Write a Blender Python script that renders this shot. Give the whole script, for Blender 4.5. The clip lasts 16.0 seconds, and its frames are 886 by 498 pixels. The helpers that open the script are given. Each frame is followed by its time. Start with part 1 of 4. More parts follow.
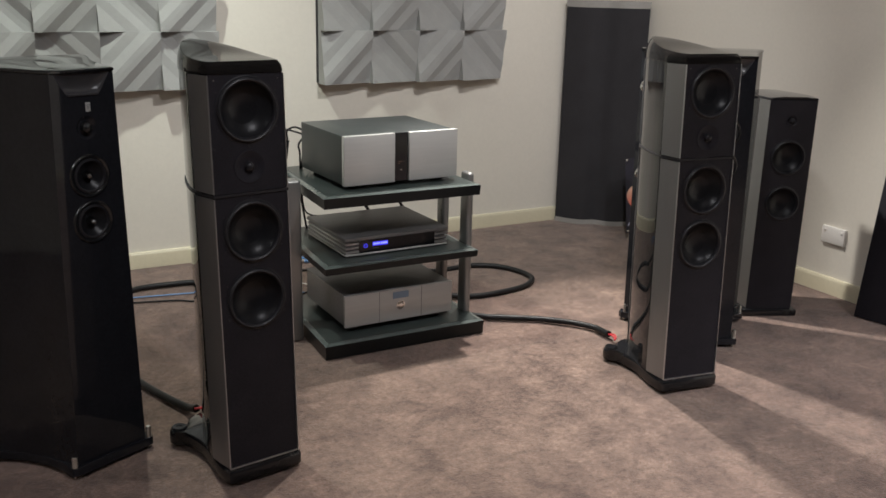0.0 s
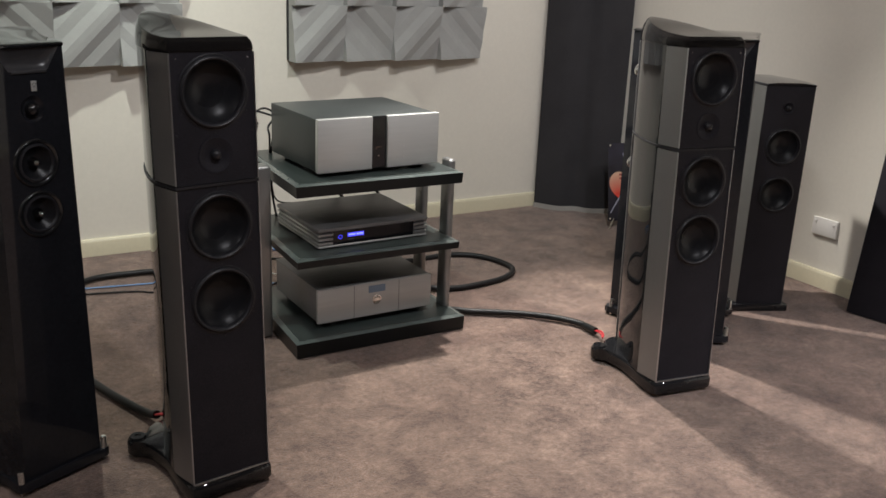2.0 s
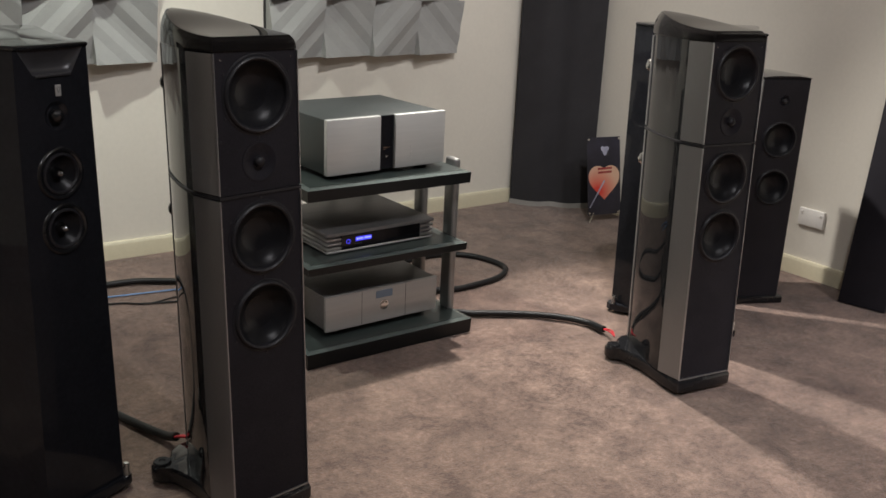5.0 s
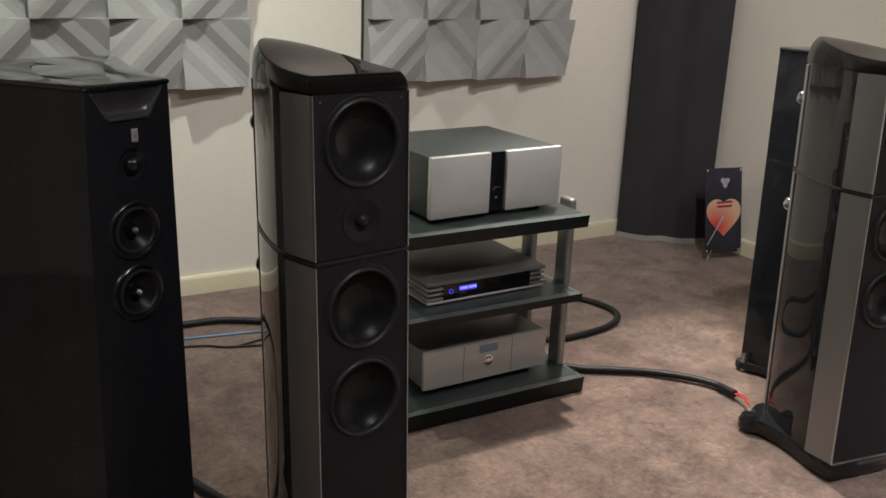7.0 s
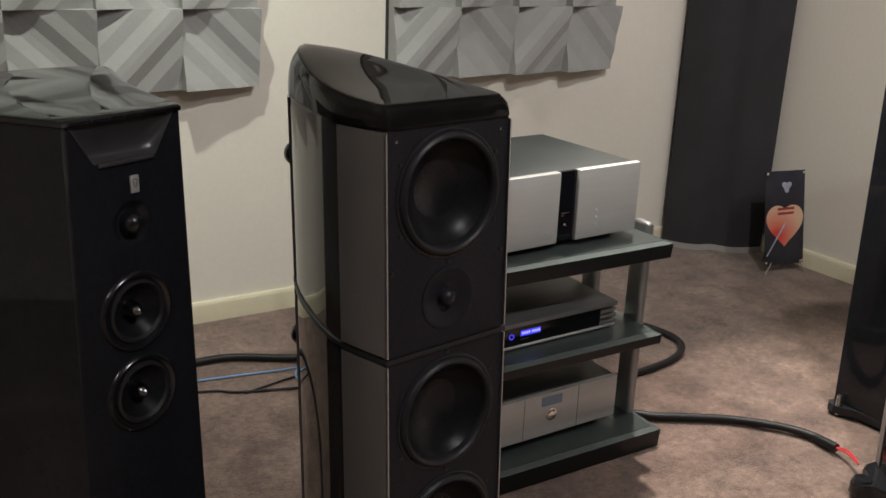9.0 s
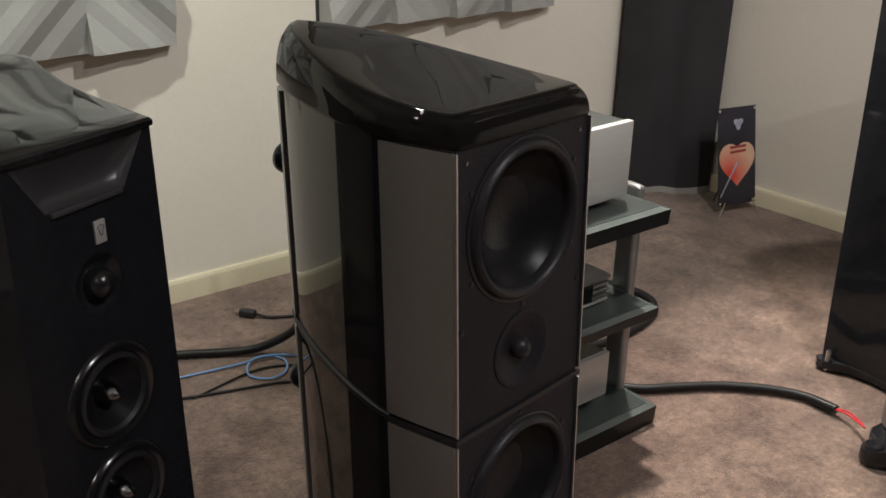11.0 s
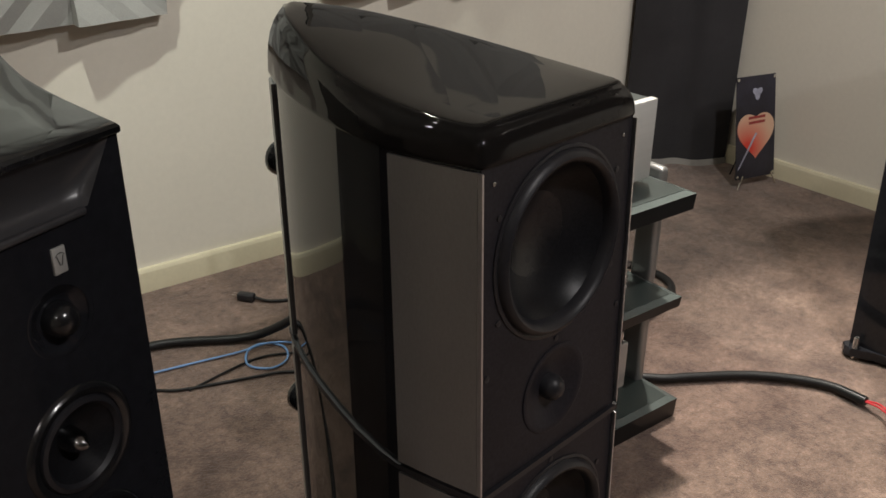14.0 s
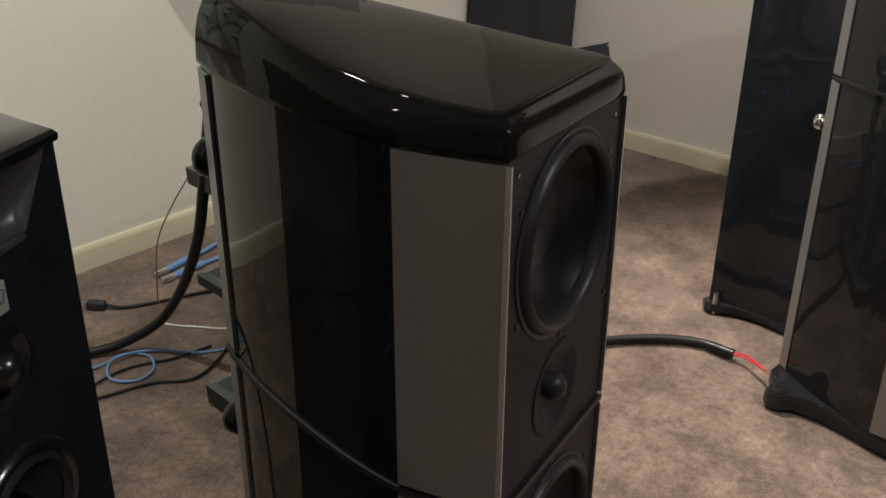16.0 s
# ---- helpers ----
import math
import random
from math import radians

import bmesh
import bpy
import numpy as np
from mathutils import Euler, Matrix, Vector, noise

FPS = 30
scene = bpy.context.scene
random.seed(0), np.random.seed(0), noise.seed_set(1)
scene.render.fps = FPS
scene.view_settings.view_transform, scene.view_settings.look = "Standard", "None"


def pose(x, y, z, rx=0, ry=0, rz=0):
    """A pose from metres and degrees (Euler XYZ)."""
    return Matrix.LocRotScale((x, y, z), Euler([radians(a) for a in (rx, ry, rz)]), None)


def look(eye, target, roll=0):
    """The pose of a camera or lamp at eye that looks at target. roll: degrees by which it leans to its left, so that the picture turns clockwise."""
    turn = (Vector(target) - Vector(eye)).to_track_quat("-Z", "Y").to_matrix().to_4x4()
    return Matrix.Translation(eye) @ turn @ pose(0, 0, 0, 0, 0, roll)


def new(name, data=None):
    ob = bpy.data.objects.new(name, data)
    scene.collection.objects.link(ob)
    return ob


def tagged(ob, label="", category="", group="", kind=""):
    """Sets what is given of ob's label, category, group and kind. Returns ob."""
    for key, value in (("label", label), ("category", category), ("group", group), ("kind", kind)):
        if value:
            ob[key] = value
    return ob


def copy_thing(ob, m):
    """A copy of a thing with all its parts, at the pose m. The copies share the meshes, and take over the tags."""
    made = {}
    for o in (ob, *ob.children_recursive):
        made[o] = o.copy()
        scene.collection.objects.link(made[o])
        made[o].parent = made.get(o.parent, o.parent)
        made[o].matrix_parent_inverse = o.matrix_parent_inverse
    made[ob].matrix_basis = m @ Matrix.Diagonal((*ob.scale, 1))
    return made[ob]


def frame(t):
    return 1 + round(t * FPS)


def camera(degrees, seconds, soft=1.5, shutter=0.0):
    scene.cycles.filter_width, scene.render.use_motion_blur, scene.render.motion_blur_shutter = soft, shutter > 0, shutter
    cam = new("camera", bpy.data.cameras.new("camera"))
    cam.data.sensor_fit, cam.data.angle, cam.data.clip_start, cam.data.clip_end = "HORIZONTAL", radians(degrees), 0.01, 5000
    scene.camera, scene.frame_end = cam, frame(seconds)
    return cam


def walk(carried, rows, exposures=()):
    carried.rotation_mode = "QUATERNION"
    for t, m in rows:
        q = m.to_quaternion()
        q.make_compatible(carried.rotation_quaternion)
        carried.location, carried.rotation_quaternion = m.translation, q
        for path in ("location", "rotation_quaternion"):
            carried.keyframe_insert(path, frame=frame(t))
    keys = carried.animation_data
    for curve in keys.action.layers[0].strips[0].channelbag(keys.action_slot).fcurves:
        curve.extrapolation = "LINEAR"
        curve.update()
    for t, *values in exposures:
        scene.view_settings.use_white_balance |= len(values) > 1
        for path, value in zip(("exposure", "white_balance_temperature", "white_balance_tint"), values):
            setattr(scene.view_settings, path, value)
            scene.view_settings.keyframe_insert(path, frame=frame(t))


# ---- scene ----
cam = camera(51.1, 16.0, soft=1.6)
PATH = [
    (0, (-0.041, 0.037, 1.294), (0.88, 1.721, 0.733), 1.4),
    (0.5, (-0.075, 0.079, 1.287), (0.883, 1.738, 0.711), 2.6),
    (1, (-0.052, 0.138, 1.28), (0.924, 1.779, 0.686), 2.8),
    (1.5, (-0.003, 0.21, 1.285), (0.98, 1.845, 0.684), 2.4),
    (2, (0.016, 0.24, 1.282), (0.996, 1.876, 0.677), 2.5),
    (2.5, (-0.021, 0.273, 1.28), (0.987, 1.888, 0.668), 2.6),
    (3, (-0.069, 0.311, 1.281), (0.989, 1.892, 0.663), 2.5),
    (3.2, (-0.085, 0.32, 1.282), (0.989, 1.889, 0.662), 2.4),
    (5.3, (-0.184, 0.497, 1.271), (0.937, 2.036, 0.659), 2.6),
    (5.5, (-0.155, 0.509, 1.281), (0.943, 2.065, 0.67), 2.4),
    (6, (-0.101, 0.6, 1.282), (0.966, 2.184, 0.69), 1.9),
    (6.5, (-0.065, 0.666, 1.286), (0.933, 2.294, 0.69), 2.6),
    (7, (-0.067, 0.802, 1.286), (0.907, 2.443, 0.687), 2.3),
    (7.5, (-0.083, 0.97, 1.286), (0.918, 2.583, 0.658), 1.6),
    (8, (-0.08, 1.075, 1.277), (0.935, 2.672, 0.629), 2.0),
    (8.5, (-0.027, 1.202, 1.28), (0.974, 2.808, 0.634), 2.1),
    (9, (0.026, 1.28, 1.28), (1.01, 2.9, 0.642), 2.1),
    (9.2, (0.038, 1.307, 1.278), (1.022, 2.927, 0.638), 2.1),
    (11.3, (0.036, 1.645, 1.3), (1.183, 3.083, 0.515), 1.1),
    (11.5, (0.038, 1.647, 1.303), (1.184, 3.084, 0.514), 1.2),
    (12, (0.034, 1.662, 1.303), (1.193, 3.077, 0.495), 1.3),
    (12.5, (0.032, 1.683, 1.303), (1.21, 3.086, 0.501), 1.3),
    (13, (0.035, 1.709, 1.298), (1.214, 3.103, 0.483), 1.1),
    (13.5, (0.074, 1.742, 1.297), (1.231, 3.147, 0.467), 0.8),
    (14, (0.113, 1.75, 1.293), (1.228, 3.177, 0.443), 0.9),
    (14.5, (0.12, 1.761, 1.286), (1.25, 3.171, 0.429), 0.7),
    (15, (0.096, 1.822, 1.282), (1.33, 3.131, 0.408), 0.7),
    (15.5, (0.067, 1.874, 1.277), (1.38, 3.09, 0.385), 1.7),
    (16, (0.058, 1.898, 1.276), (1.443, 3.039, 0.392), 2.1),
]
walk(cam, [(t, look(eye, target, roll)) for t, eye, target, roll in PATH],
     exposures=[(0, 0.16, 6150, 11), (3, 0.14, 6150, 11), (7, 0.04, 6350, 12), (9, 0.03, 6380, 12), (12, 0.05, 6480, 11), (16, -0.04, 6500, 10)])

# ---- light: warm white ceiling downlights, with unseen fill spots added ----
world = bpy.data.worlds.new("world")
world.use_nodes = True
world.node_tree.nodes["Background"].inputs[0].default_value = (0.9, 0.85, 0.8, 1)
world.node_tree.nodes["Background"].inputs[1].default_value = 0.0
scene.world = world
CEILING = 2.6
SPOTS_AND_FILL = [  # place x, y; watts; the point it is turned to; cone in degrees; colour
    ((0.47, 3.37), 113, (0.42, 3.42, 0), 108, (0.97, 1.0, 0.86)),
    ((2.10, 3.45), 415, (2.12, 1.60, 0), 71, (1.0, 0.925, 0.82)),
    ((1.60, 2.00), 106, (2.05, 3.60, 1.05), 80, (1.0, 0.958, 0.90)),
    ((0.95, 0.85), 60, (0.9, 1.7, 0), 125, (1.0, 0.965, 0.95)),
    # added fill spot, turned to the side wall to brighten it
    ((2.45, 1.35), 74, (3.35, 2.70, 2.15), 88, (1.0, 0.94, 0.90)),
    # added fill spot for the carpet in front of the right-hand towers
    ((2.60, 0.45), 225, (2.65, 0.70, 0), 78, (1.0, 0.965, 0.95)),
    # two more added fills, brightening the left side and what the lacquer reflects
    ((-1.2, 3.3), 38, (-1.2, 3.3, 0), 120, (1.0, 0.94, 0.90)),
    ((-1.0, 1.0), 30, (-1.0, 1.0, 0), 120, (1.0, 0.94, 0.90)),
]
for (lx, ly), watts, aim, cone, colour in SPOTS_AND_FILL:
    lamp = bpy.data.lights.new("downlight", "SPOT")
    lamp.energy, lamp.color, lamp.shadow_soft_size = watts, colour, 0.04
    lamp.spot_size, lamp.spot_blend = radians(cone), 0.6
    new("downlight", lamp).matrix_basis = look((lx, ly, CEILING - 0.03), aim)


# ---- materials ----
def material(name, base, rough=0.5, metal=0.0, coat=0.0, mottle=0.0, mottle_scale=4.0, grain=0.0, grain_scale=120.0,
             bump=0.0, bump_scale=200.0, rough_var=0.0, stretch=(1, 1, 1), spec=0.5, bump_depth=0.002):
    m = bpy.data.materials.new(name)
    m.use_nodes = True
    nt = m.node_tree
    N, L = nt.nodes, nt.links
    b = N["Principled BSDF"]
    b.inputs["Base Color"].default_value = (*base, 1)
    b.inputs["Roughness"].default_value = rough
    b.inputs["Metallic"].default_value = metal
    b.inputs["Coat Weight"].default_value = coat
    b.inputs["Coat Roughness"].default_value = 0.03
    b.inputs["Specular IOR Level"].default_value = spec
    co = N.new("ShaderNodeTexCoord")
    mp = N.new("ShaderNodeMapping")
    mp.inputs["Scale"].default_value = stretch
    L.new(co.outputs["Object"], mp.inputs["Vector"])

    def tex(scale, detail=4.0, rgh=0.6):
        t = N.new("ShaderNodeTexNoise")
        t.inputs["Scale"].default_value = scale
        t.inputs["Detail"].default_value = detail
        t.inputs["Roughness"].default_value = rgh
        L.new(mp.outputs["Vector"], t.inputs["Vector"])
        return t.outputs["Fac"]

    def spread(fac, low, high):
        r = N.new("ShaderNodeMapRange")
        r.inputs["From Min"].default_value, r.inputs["From Max"].default_value = 0.3, 0.7
        r.inputs["To Min"].default_value, r.inputs["To Max"].default_value = low, high
        L.new(fac, r.inputs["Value"])
        return r.outputs["Result"]

    value = None
    for amount, scale in ((mottle, mottle_scale), (grain, grain_scale)):
        if amount:
            v = spread(tex(scale), 1 - amount, 1 + amount)
            if value is not None:
                mul = N.new("ShaderNodeMath")
                mul.operation = "MULTIPLY"
                L.new(value, mul.inputs[0]), L.new(v, mul.inputs[1])
                v = mul.outputs[0]
            value = v
    if value is not None:
        hs = N.new("ShaderNodeVectorMath")
        hs.operation = "SCALE"
        hs.inputs[0].default_value = base
        L.new(value, hs.inputs["Scale"])
        L.new(hs.outputs["Vector"], b.inputs["Base Color"])
    if rough_var:
        L.new(spread(tex(9.0), max(0.0, rough - rough_var), rough + rough_var), b.inputs["Roughness"])
    if bump:
        bp = N.new("ShaderNodeBump")
        bp.inputs["Strength"].default_value = bump
        bp.inputs["Distance"].default_value = bump_depth
        L.new(tex(bump_scale, 3.0), bp.inputs["Height"])
        L.new(bp.outputs["Normal"], b.inputs["Normal"])
    return m


GLOSS = material("black_lacquer", (0.0135, 0.0135, 0.0150), 0.018, rough_var=0.008, grain=0.15, grain_scale=60, spec=0.43)
SATIN = material("satin_black_moulding", (0.0115, 0.0118, 0.0132), 0.21, rough_var=0.04, grain=0.15, grain_scale=200, spec=0.8)
PAINT = material("black_cabinet_lacquer", (0.0165, 0.0170, 0.0205), 0.045, rough_var=0.02, mottle=0.12, mottle_scale=12, grain=0.15, grain_scale=90, spec=0.34)
LID = material("black_lid_lacquer", (0.0110, 0.0100, 0.0098), 0.022, rough_var=0.010, mottle=0.1, mottle_scale=15, grain=0.12, grain_scale=120, spec=0.12)
# greyer than the cabinet: the light caught by brow and lip is in the colour
SCOOP = material("sheen_grey_scoop_lacquer", (0.047, 0.046, 0.049), 0.32, rough_var=0.05, mottle=0.1, mottle_scale=20, spec=0.6)
GLOSS_DUSTY = material("dusty_black_lacquer", (0.012, 0.012, 0.013), 0.04, rough_var=0.02, mottle=0.6, mottle_scale=14, grain=0.6, grain_scale=160, spec=0.6)
BAFFLE = material("satin_black_baffle", (0.0200, 0.0188, 0.0235), 0.50, mottle=0.15, mottle_scale=10, grain=0.3, grain_scale=300, bump=0.05, bump_scale=700, spec=0.16)
DULL_TRIM = material("dull_silver_panel", (0.135, 0.137, 0.134), 0.42, metal=0.6, mottle=0.06, mottle_scale=6, grain=0.05, grain_scale=420, rough_var=0.06)
SILVER_TRIM = material("silver_grey_panel", (0.275, 0.273, 0.274), 0.38, metal=0.65, mottle=0.05, mottle_scale=6, grain=0.05, grain_scale=420, stretch=(1, 1, 0.5), rough_var=0.06, bump=0.06, bump_scale=500)
EDGE = material("bright_edge_trim", (0.55, 0.55, 0.56), 0.3, metal=0.9, grain=0.05)
ALU = material("brushed_aluminium", (0.55, 0.545, 0.525), 0.42, metal=0.35, grain=0.04, grain_scale=90, stretch=(0.06, 1, 1), bump=0.04, bump_scale=300, mottle=0.04, mottle_scale=5)
ALU_DARK = material("brushed_aluminium_lid", (0.24, 0.235, 0.235), 0.45, metal=0.35, grain=0.08, grain_scale=120, stretch=(0.05, 1, 1), mottle=0.06, mottle_scale=6)
CASE = material("dark_grey_powder_coat", (0.045, 0.051, 0.050), 0.38, grain=0.15, grain_scale=500, bump=0.05, bump_scale=900, mottle=0.08, mottle_scale=7)
RUBBER = material("black_rubber", (0.0205, 0.0200, 0.0232), 0.42, grain=0.15, grain_scale=200, bump=0.03, bump_scale=500, spec=0.36)
CONE = material("woofer_cone", (0.0120, 0.0122, 0.0140), 0.32, grain=0.35, grain_scale=420, bump=0.06, bump_scale=620, mottle=0.2, mottle_scale=30, spec=0.16)
CAP = material("dust_cap", (0.0120, 0.0122, 0.0140), 0.24, grain=0.35, grain_scale=420, bump=0.05, bump_scale=620, spec=0.24)
CHROME = material("chrome", (0.8, 0.78, 0.75), 0.12, metal=1.0, rough_var=0.05)
SPIKE = material("satin_chrome", (0.78, 0.77, 0.75), 0.28, metal=1.0, rough_var=0.06, grain=0.05)
PLUG = material("dull_metal_plug", (0.38, 0.38, 0.39), 0.18, metal=1.0, rough_var=0.05)
SHELF_TOP = material("frosted_glass_green_black", (0.031, 0.039, 0.037), 0.30, mottle=0.12, mottle_scale=6, grain=0.1, grain_scale=300)
SHELF_EDGE = material("black_shelf_edge", (0.0095, 0.0105, 0.0108), 0.32, grain=0.2, grain_scale=200, spec=0.3)
# same glass as the top, its bright reflection put into a paler base colour
BEVEL_GLASS = material("glass_bevel_with_reflection", (0.078, 0.092, 0.088), 0.18, mottle=0.1, mottle_scale=12, grain=0.06)
POST = material("satin_aluminium_post", (0.29, 0.287, 0.28), 0.40, metal=0.7, grain=0.04, grain_scale=90, stretch=(1, 1, 0.06), mottle=0.05, mottle_scale=5)
WALL = material("cream_wall_paint", (0.725, 0.69, 0.61), 0.7, mottle=0.025, mottle_scale=1.3, grain=0.02, grain_scale=60, bump=0.12, bump_scale=260, bump_depth=0.001)
# ceiling is out of view; its grey is chosen to dim the lid reflections
CEIL = material("unseen_ceiling_grey", (0.40, 0.385, 0.36), 0.8, mottle=0.02, mottle_scale=2, grain=0.02, bump=0.1)
SKIRT = material("cream_gloss_skirting", (0.66, 0.61, 0.45), 0.35, mottle=0.04, mottle_scale=3, grain=0.03, grain_scale=90, bump=0.05, bump_scale=120)
FOAM = material("grey_acoustic_felt", (0.342, 0.345, 0.336), 0.85, mottle=0.05, mottle_scale=9, grain=0.08, grain_scale=350, bump=0.25, bump_scale=700)
BACKING = material("black_backing_board", (0.02, 0.02, 0.02), 0.7, grain=0.2)
CLOTH = material("black_acoustic_cloth", (0.035, 0.034, 0.037), 0.9, grain=0.25, grain_scale=600, mottle=0.15, mottle_scale=5, bump=0.3, bump_scale=900, spec=0.2)
TRAP_RIM = material("grey_trap_rim", (0.30, 0.29, 0.27), 0.6, grain=0.08, mottle=0.06, mottle_scale=10)
CABLE = material("black_cable_sleeve", (0.0105, 0.0102, 0.0108), 0.48, grain=0.3, grain_scale=500, bump=0.08, bump_scale=900, spec=0.32)
BLUE = material("blue_cable", (0.15, 0.29, 0.55), 0.4, grain=0.12, grain_scale=200)
RED = material("red_wire", (0.50, 0.03, 0.04), 0.4, grain=0.1, grain_scale=200)
COPPER = material("bare_wire", (0.30, 0.22, 0.16), 0.4, metal=0.5, grain=0.3, grain_scale=600)
WHITE_PLASTIC = material("white_plastic", (0.80, 0.78, 0.74), 0.35, grain=0.03, mottle=0.02)
BLACK_GLASS = material("black_display_glass", (0.006, 0.006, 0.008), 0.08, grain=0.1)
LCD = material("unlit_blue_lcd", (0.20, 0.27, 0.36), 0.3, grain=0.05)


def glowing(name, colour, strength):
    m = bpy.data.materials.new(name)
    m.use_nodes = True
    b = m.node_tree.nodes["Principled BSDF"]
    b.inputs["Base Color"].default_value = (0.01, 0.01, 0.02, 1)
    b.inputs["Emission Color"].default_value = (*colour, 1)
    b.inputs["Emission Strength"].default_value = strength
    return m


GLOW = glowing("lit_blue_display", (0.07, 0.06, 1.0), 1.0)
GLOW_TEXT = glowing("lit_white_blue_characters", (0.45, 0.5, 1.0), 1.1)
AMBER = glowing("dim_amber_display", (1.0, 0.5, 0.18), 0.05)


def carpet_material():
    m = bpy.data.materials.new("brown_plush_carpet")
    m.use_nodes = True
    N, L = m.node_tree.nodes, m.node_tree.links
    b = N["Principled BSDF"]
    b.inputs["Roughness"].default_value = 0.95
    b.inputs["Specular IOR Level"].default_value = 0.15
    b.inputs["Sheen Weight"].default_value = 0.25
    b.inputs["Sheen Roughness"].default_value = 0.5
    co = N.new("ShaderNodeTexCoord")

    def tex(scale, detail, dist=0.0):
        t = N.new("ShaderNodeTexNoise")
        t.inputs["Scale"].default_value, t.inputs["Detail"].default_value = scale, detail
        t.inputs["Roughness"].default_value, t.inputs["Distortion"].default_value = 0.62, dist
        L.new(co.outputs["Object"], t.inputs["Vector"])
        return t.outputs["Fac"]

    def ramp(fac, a, ca, z, cz):
        r = N.new("ShaderNodeValToRGB")
        e = r.color_ramp.elements
        e[0].position, e[0].color, e[1].position, e[1].color = a, (*ca, 1), z, (*cz, 1)
        L.new(fac, r.inputs["Fac"])
        return r.outputs["Color"]

    def times(a, c):
        x = N.new("ShaderNodeMix")
        x.data_type, x.blend_type = "RGBA", "MULTIPLY"
        x.inputs["Factor"].default_value = 1.0
        L.new(a, x.inputs["A"]), L.new(c, x.inputs["B"])
        return x.outputs["Result"]

    brushed = ramp(tex(8.0, 8.0, 0.35), 0.34, (0.122, 0.084, 0.070), 0.66, (0.240, 0.170, 0.137))
    patches = ramp(tex(2.3, 6.0, 0.8), 0.34, (0.78, 0.75, 0.75), 0.66, (1.13, 1.13, 1.11))
    clumps = ramp(tex(34.0, 5.0, 0.4), 0.34, (0.82, 0.80, 0.80), 0.66, (1.18, 1.18, 1.17))
    tufts = ramp(times(tex(62.0, 6.0), tex(190.0, 4.0)), 0.12, (0.60, 0.58, 0.58), 0.40, (1.40, 1.40, 1.39))
    L.new(times(times(times(brushed, patches), clumps), tufts), b.inputs["Base Color"])
    bp = N.new("ShaderNodeBump")
    bp.inputs["Strength"].default_value, bp.inputs["Distance"].default_value = 0.8, 0.006
    L.new(tex(150.0, 4.0), bp.inputs["Height"])
    L.new(bp.outputs["Normal"], b.inputs["Normal"])
    return m


CARPET = carpet_material()


# ---- mesh helpers ----
def thing(name, m, label, category, group=""):
    ob = new(name)
    ob.empty_display_size = 0.05
    ob.matrix_basis = m
    return tagged(ob, label, category, group)


def part(name, bm, mat, parent=None, label="", smooth=40):
    me = bpy.data.meshes.new(name)
    bmesh.ops.recalc_face_normals(bm, faces=bm.faces)
    bm.to_mesh(me)
    bm.free()
    me.materials.append(mat)
    if smooth:
        me.shade_smooth()
        me.set_sharp_from_angle(angle=radians(smooth))
    ob = new(name, me)
    if parent is not None:
        ob.parent = parent
    if label:
        ob["label"] = label
    return ob


def box(x0, x1, y0, y1, z0, z1, bevel=0.0, segments=2, bm=None):
    own = bm or bmesh.new()
    made = bmesh.ops.create_cube(own, size=1.0)["verts"]
    for v in made:
        v.co = Vector((x0 + (v.co.x + 0.5) * (x1 - x0), y0 + (v.co.y + 0.5) * (y1 - y0), z0 + (v.co.z + 0.5) * (z1 - z0)))
    if bevel:
        edges = {e for v in made for e in v.link_edges}
        bmesh.ops.bevel(own, geom=list(edges), offset=bevel, segments=segments, profile=0.5, affect="EDGES")
    return own


def loft(rings, cap_start=True, cap_end=True, closed=True, bm=None):
    own = bm or bmesh.new()
    rows = [[own.verts.new(p) for p in ring] for ring in rings]
    n = len(rows[0])
    for a, b in zip(rows, rows[1:]):
        for i in range(n if closed else n - 1):
            j = (i + 1) % n
            own.faces.new((a[i], a[j], b[j], b[i]))
    if cap_start:
        own.faces.new(rows[0][::-1])
    if cap_end:
        own.faces.new(rows[-1])
    return own


def lathe(profile, n=40, m=None, bm=None):
    """Revolves (radius, height) round z, then lays it out by m."""
    own = bm or bmesh.new()
    m = m or Matrix.Identity(4)
    rows = []
    for r, h in profile:
        if r < 1e-6:
            rows.append([own.verts.new(m @ Vector((0, 0, h)))])
        else:
            rows.append([own.verts.new(m @ Vector((r * math.cos(2 * math.pi * i / n), r * math.sin(2 * math.pi * i / n), h))) for i in range(n)])
    for a, b in zip(rows, rows[1:]):
        for i in range(n):
            j = (i + 1) % n
            if len(a) == 1 and len(b) == 1:
                continue
            if len(a) == 1:
                own.faces.new((a[0], b[i], b[j]))
            elif len(b) == 1:
                own.faces.new((a[i], a[j], b[0]))
            else:
                own.faces.new((a[i], a[j], b[j], b[i]))
    return own


def spline(points, steps=8):
    pts = [Vector(p) for p in points]
    pts = [pts[0] * 2 - pts[1]] + pts + [pts[-1] * 2 - pts[-2]]
    out = []
    for a, b, c, d in zip(pts, pts[1:], pts[2:], pts[3:]):
        for k in range(steps):
            t = k / steps
            out.append(0.5 * (2 * b + (c - a) * t + (2 * a - 5 * b + 4 * c - d) * t * t + (3 * b - a - 3 * c + d) * t ** 3))
    return out + [pts[-2]]


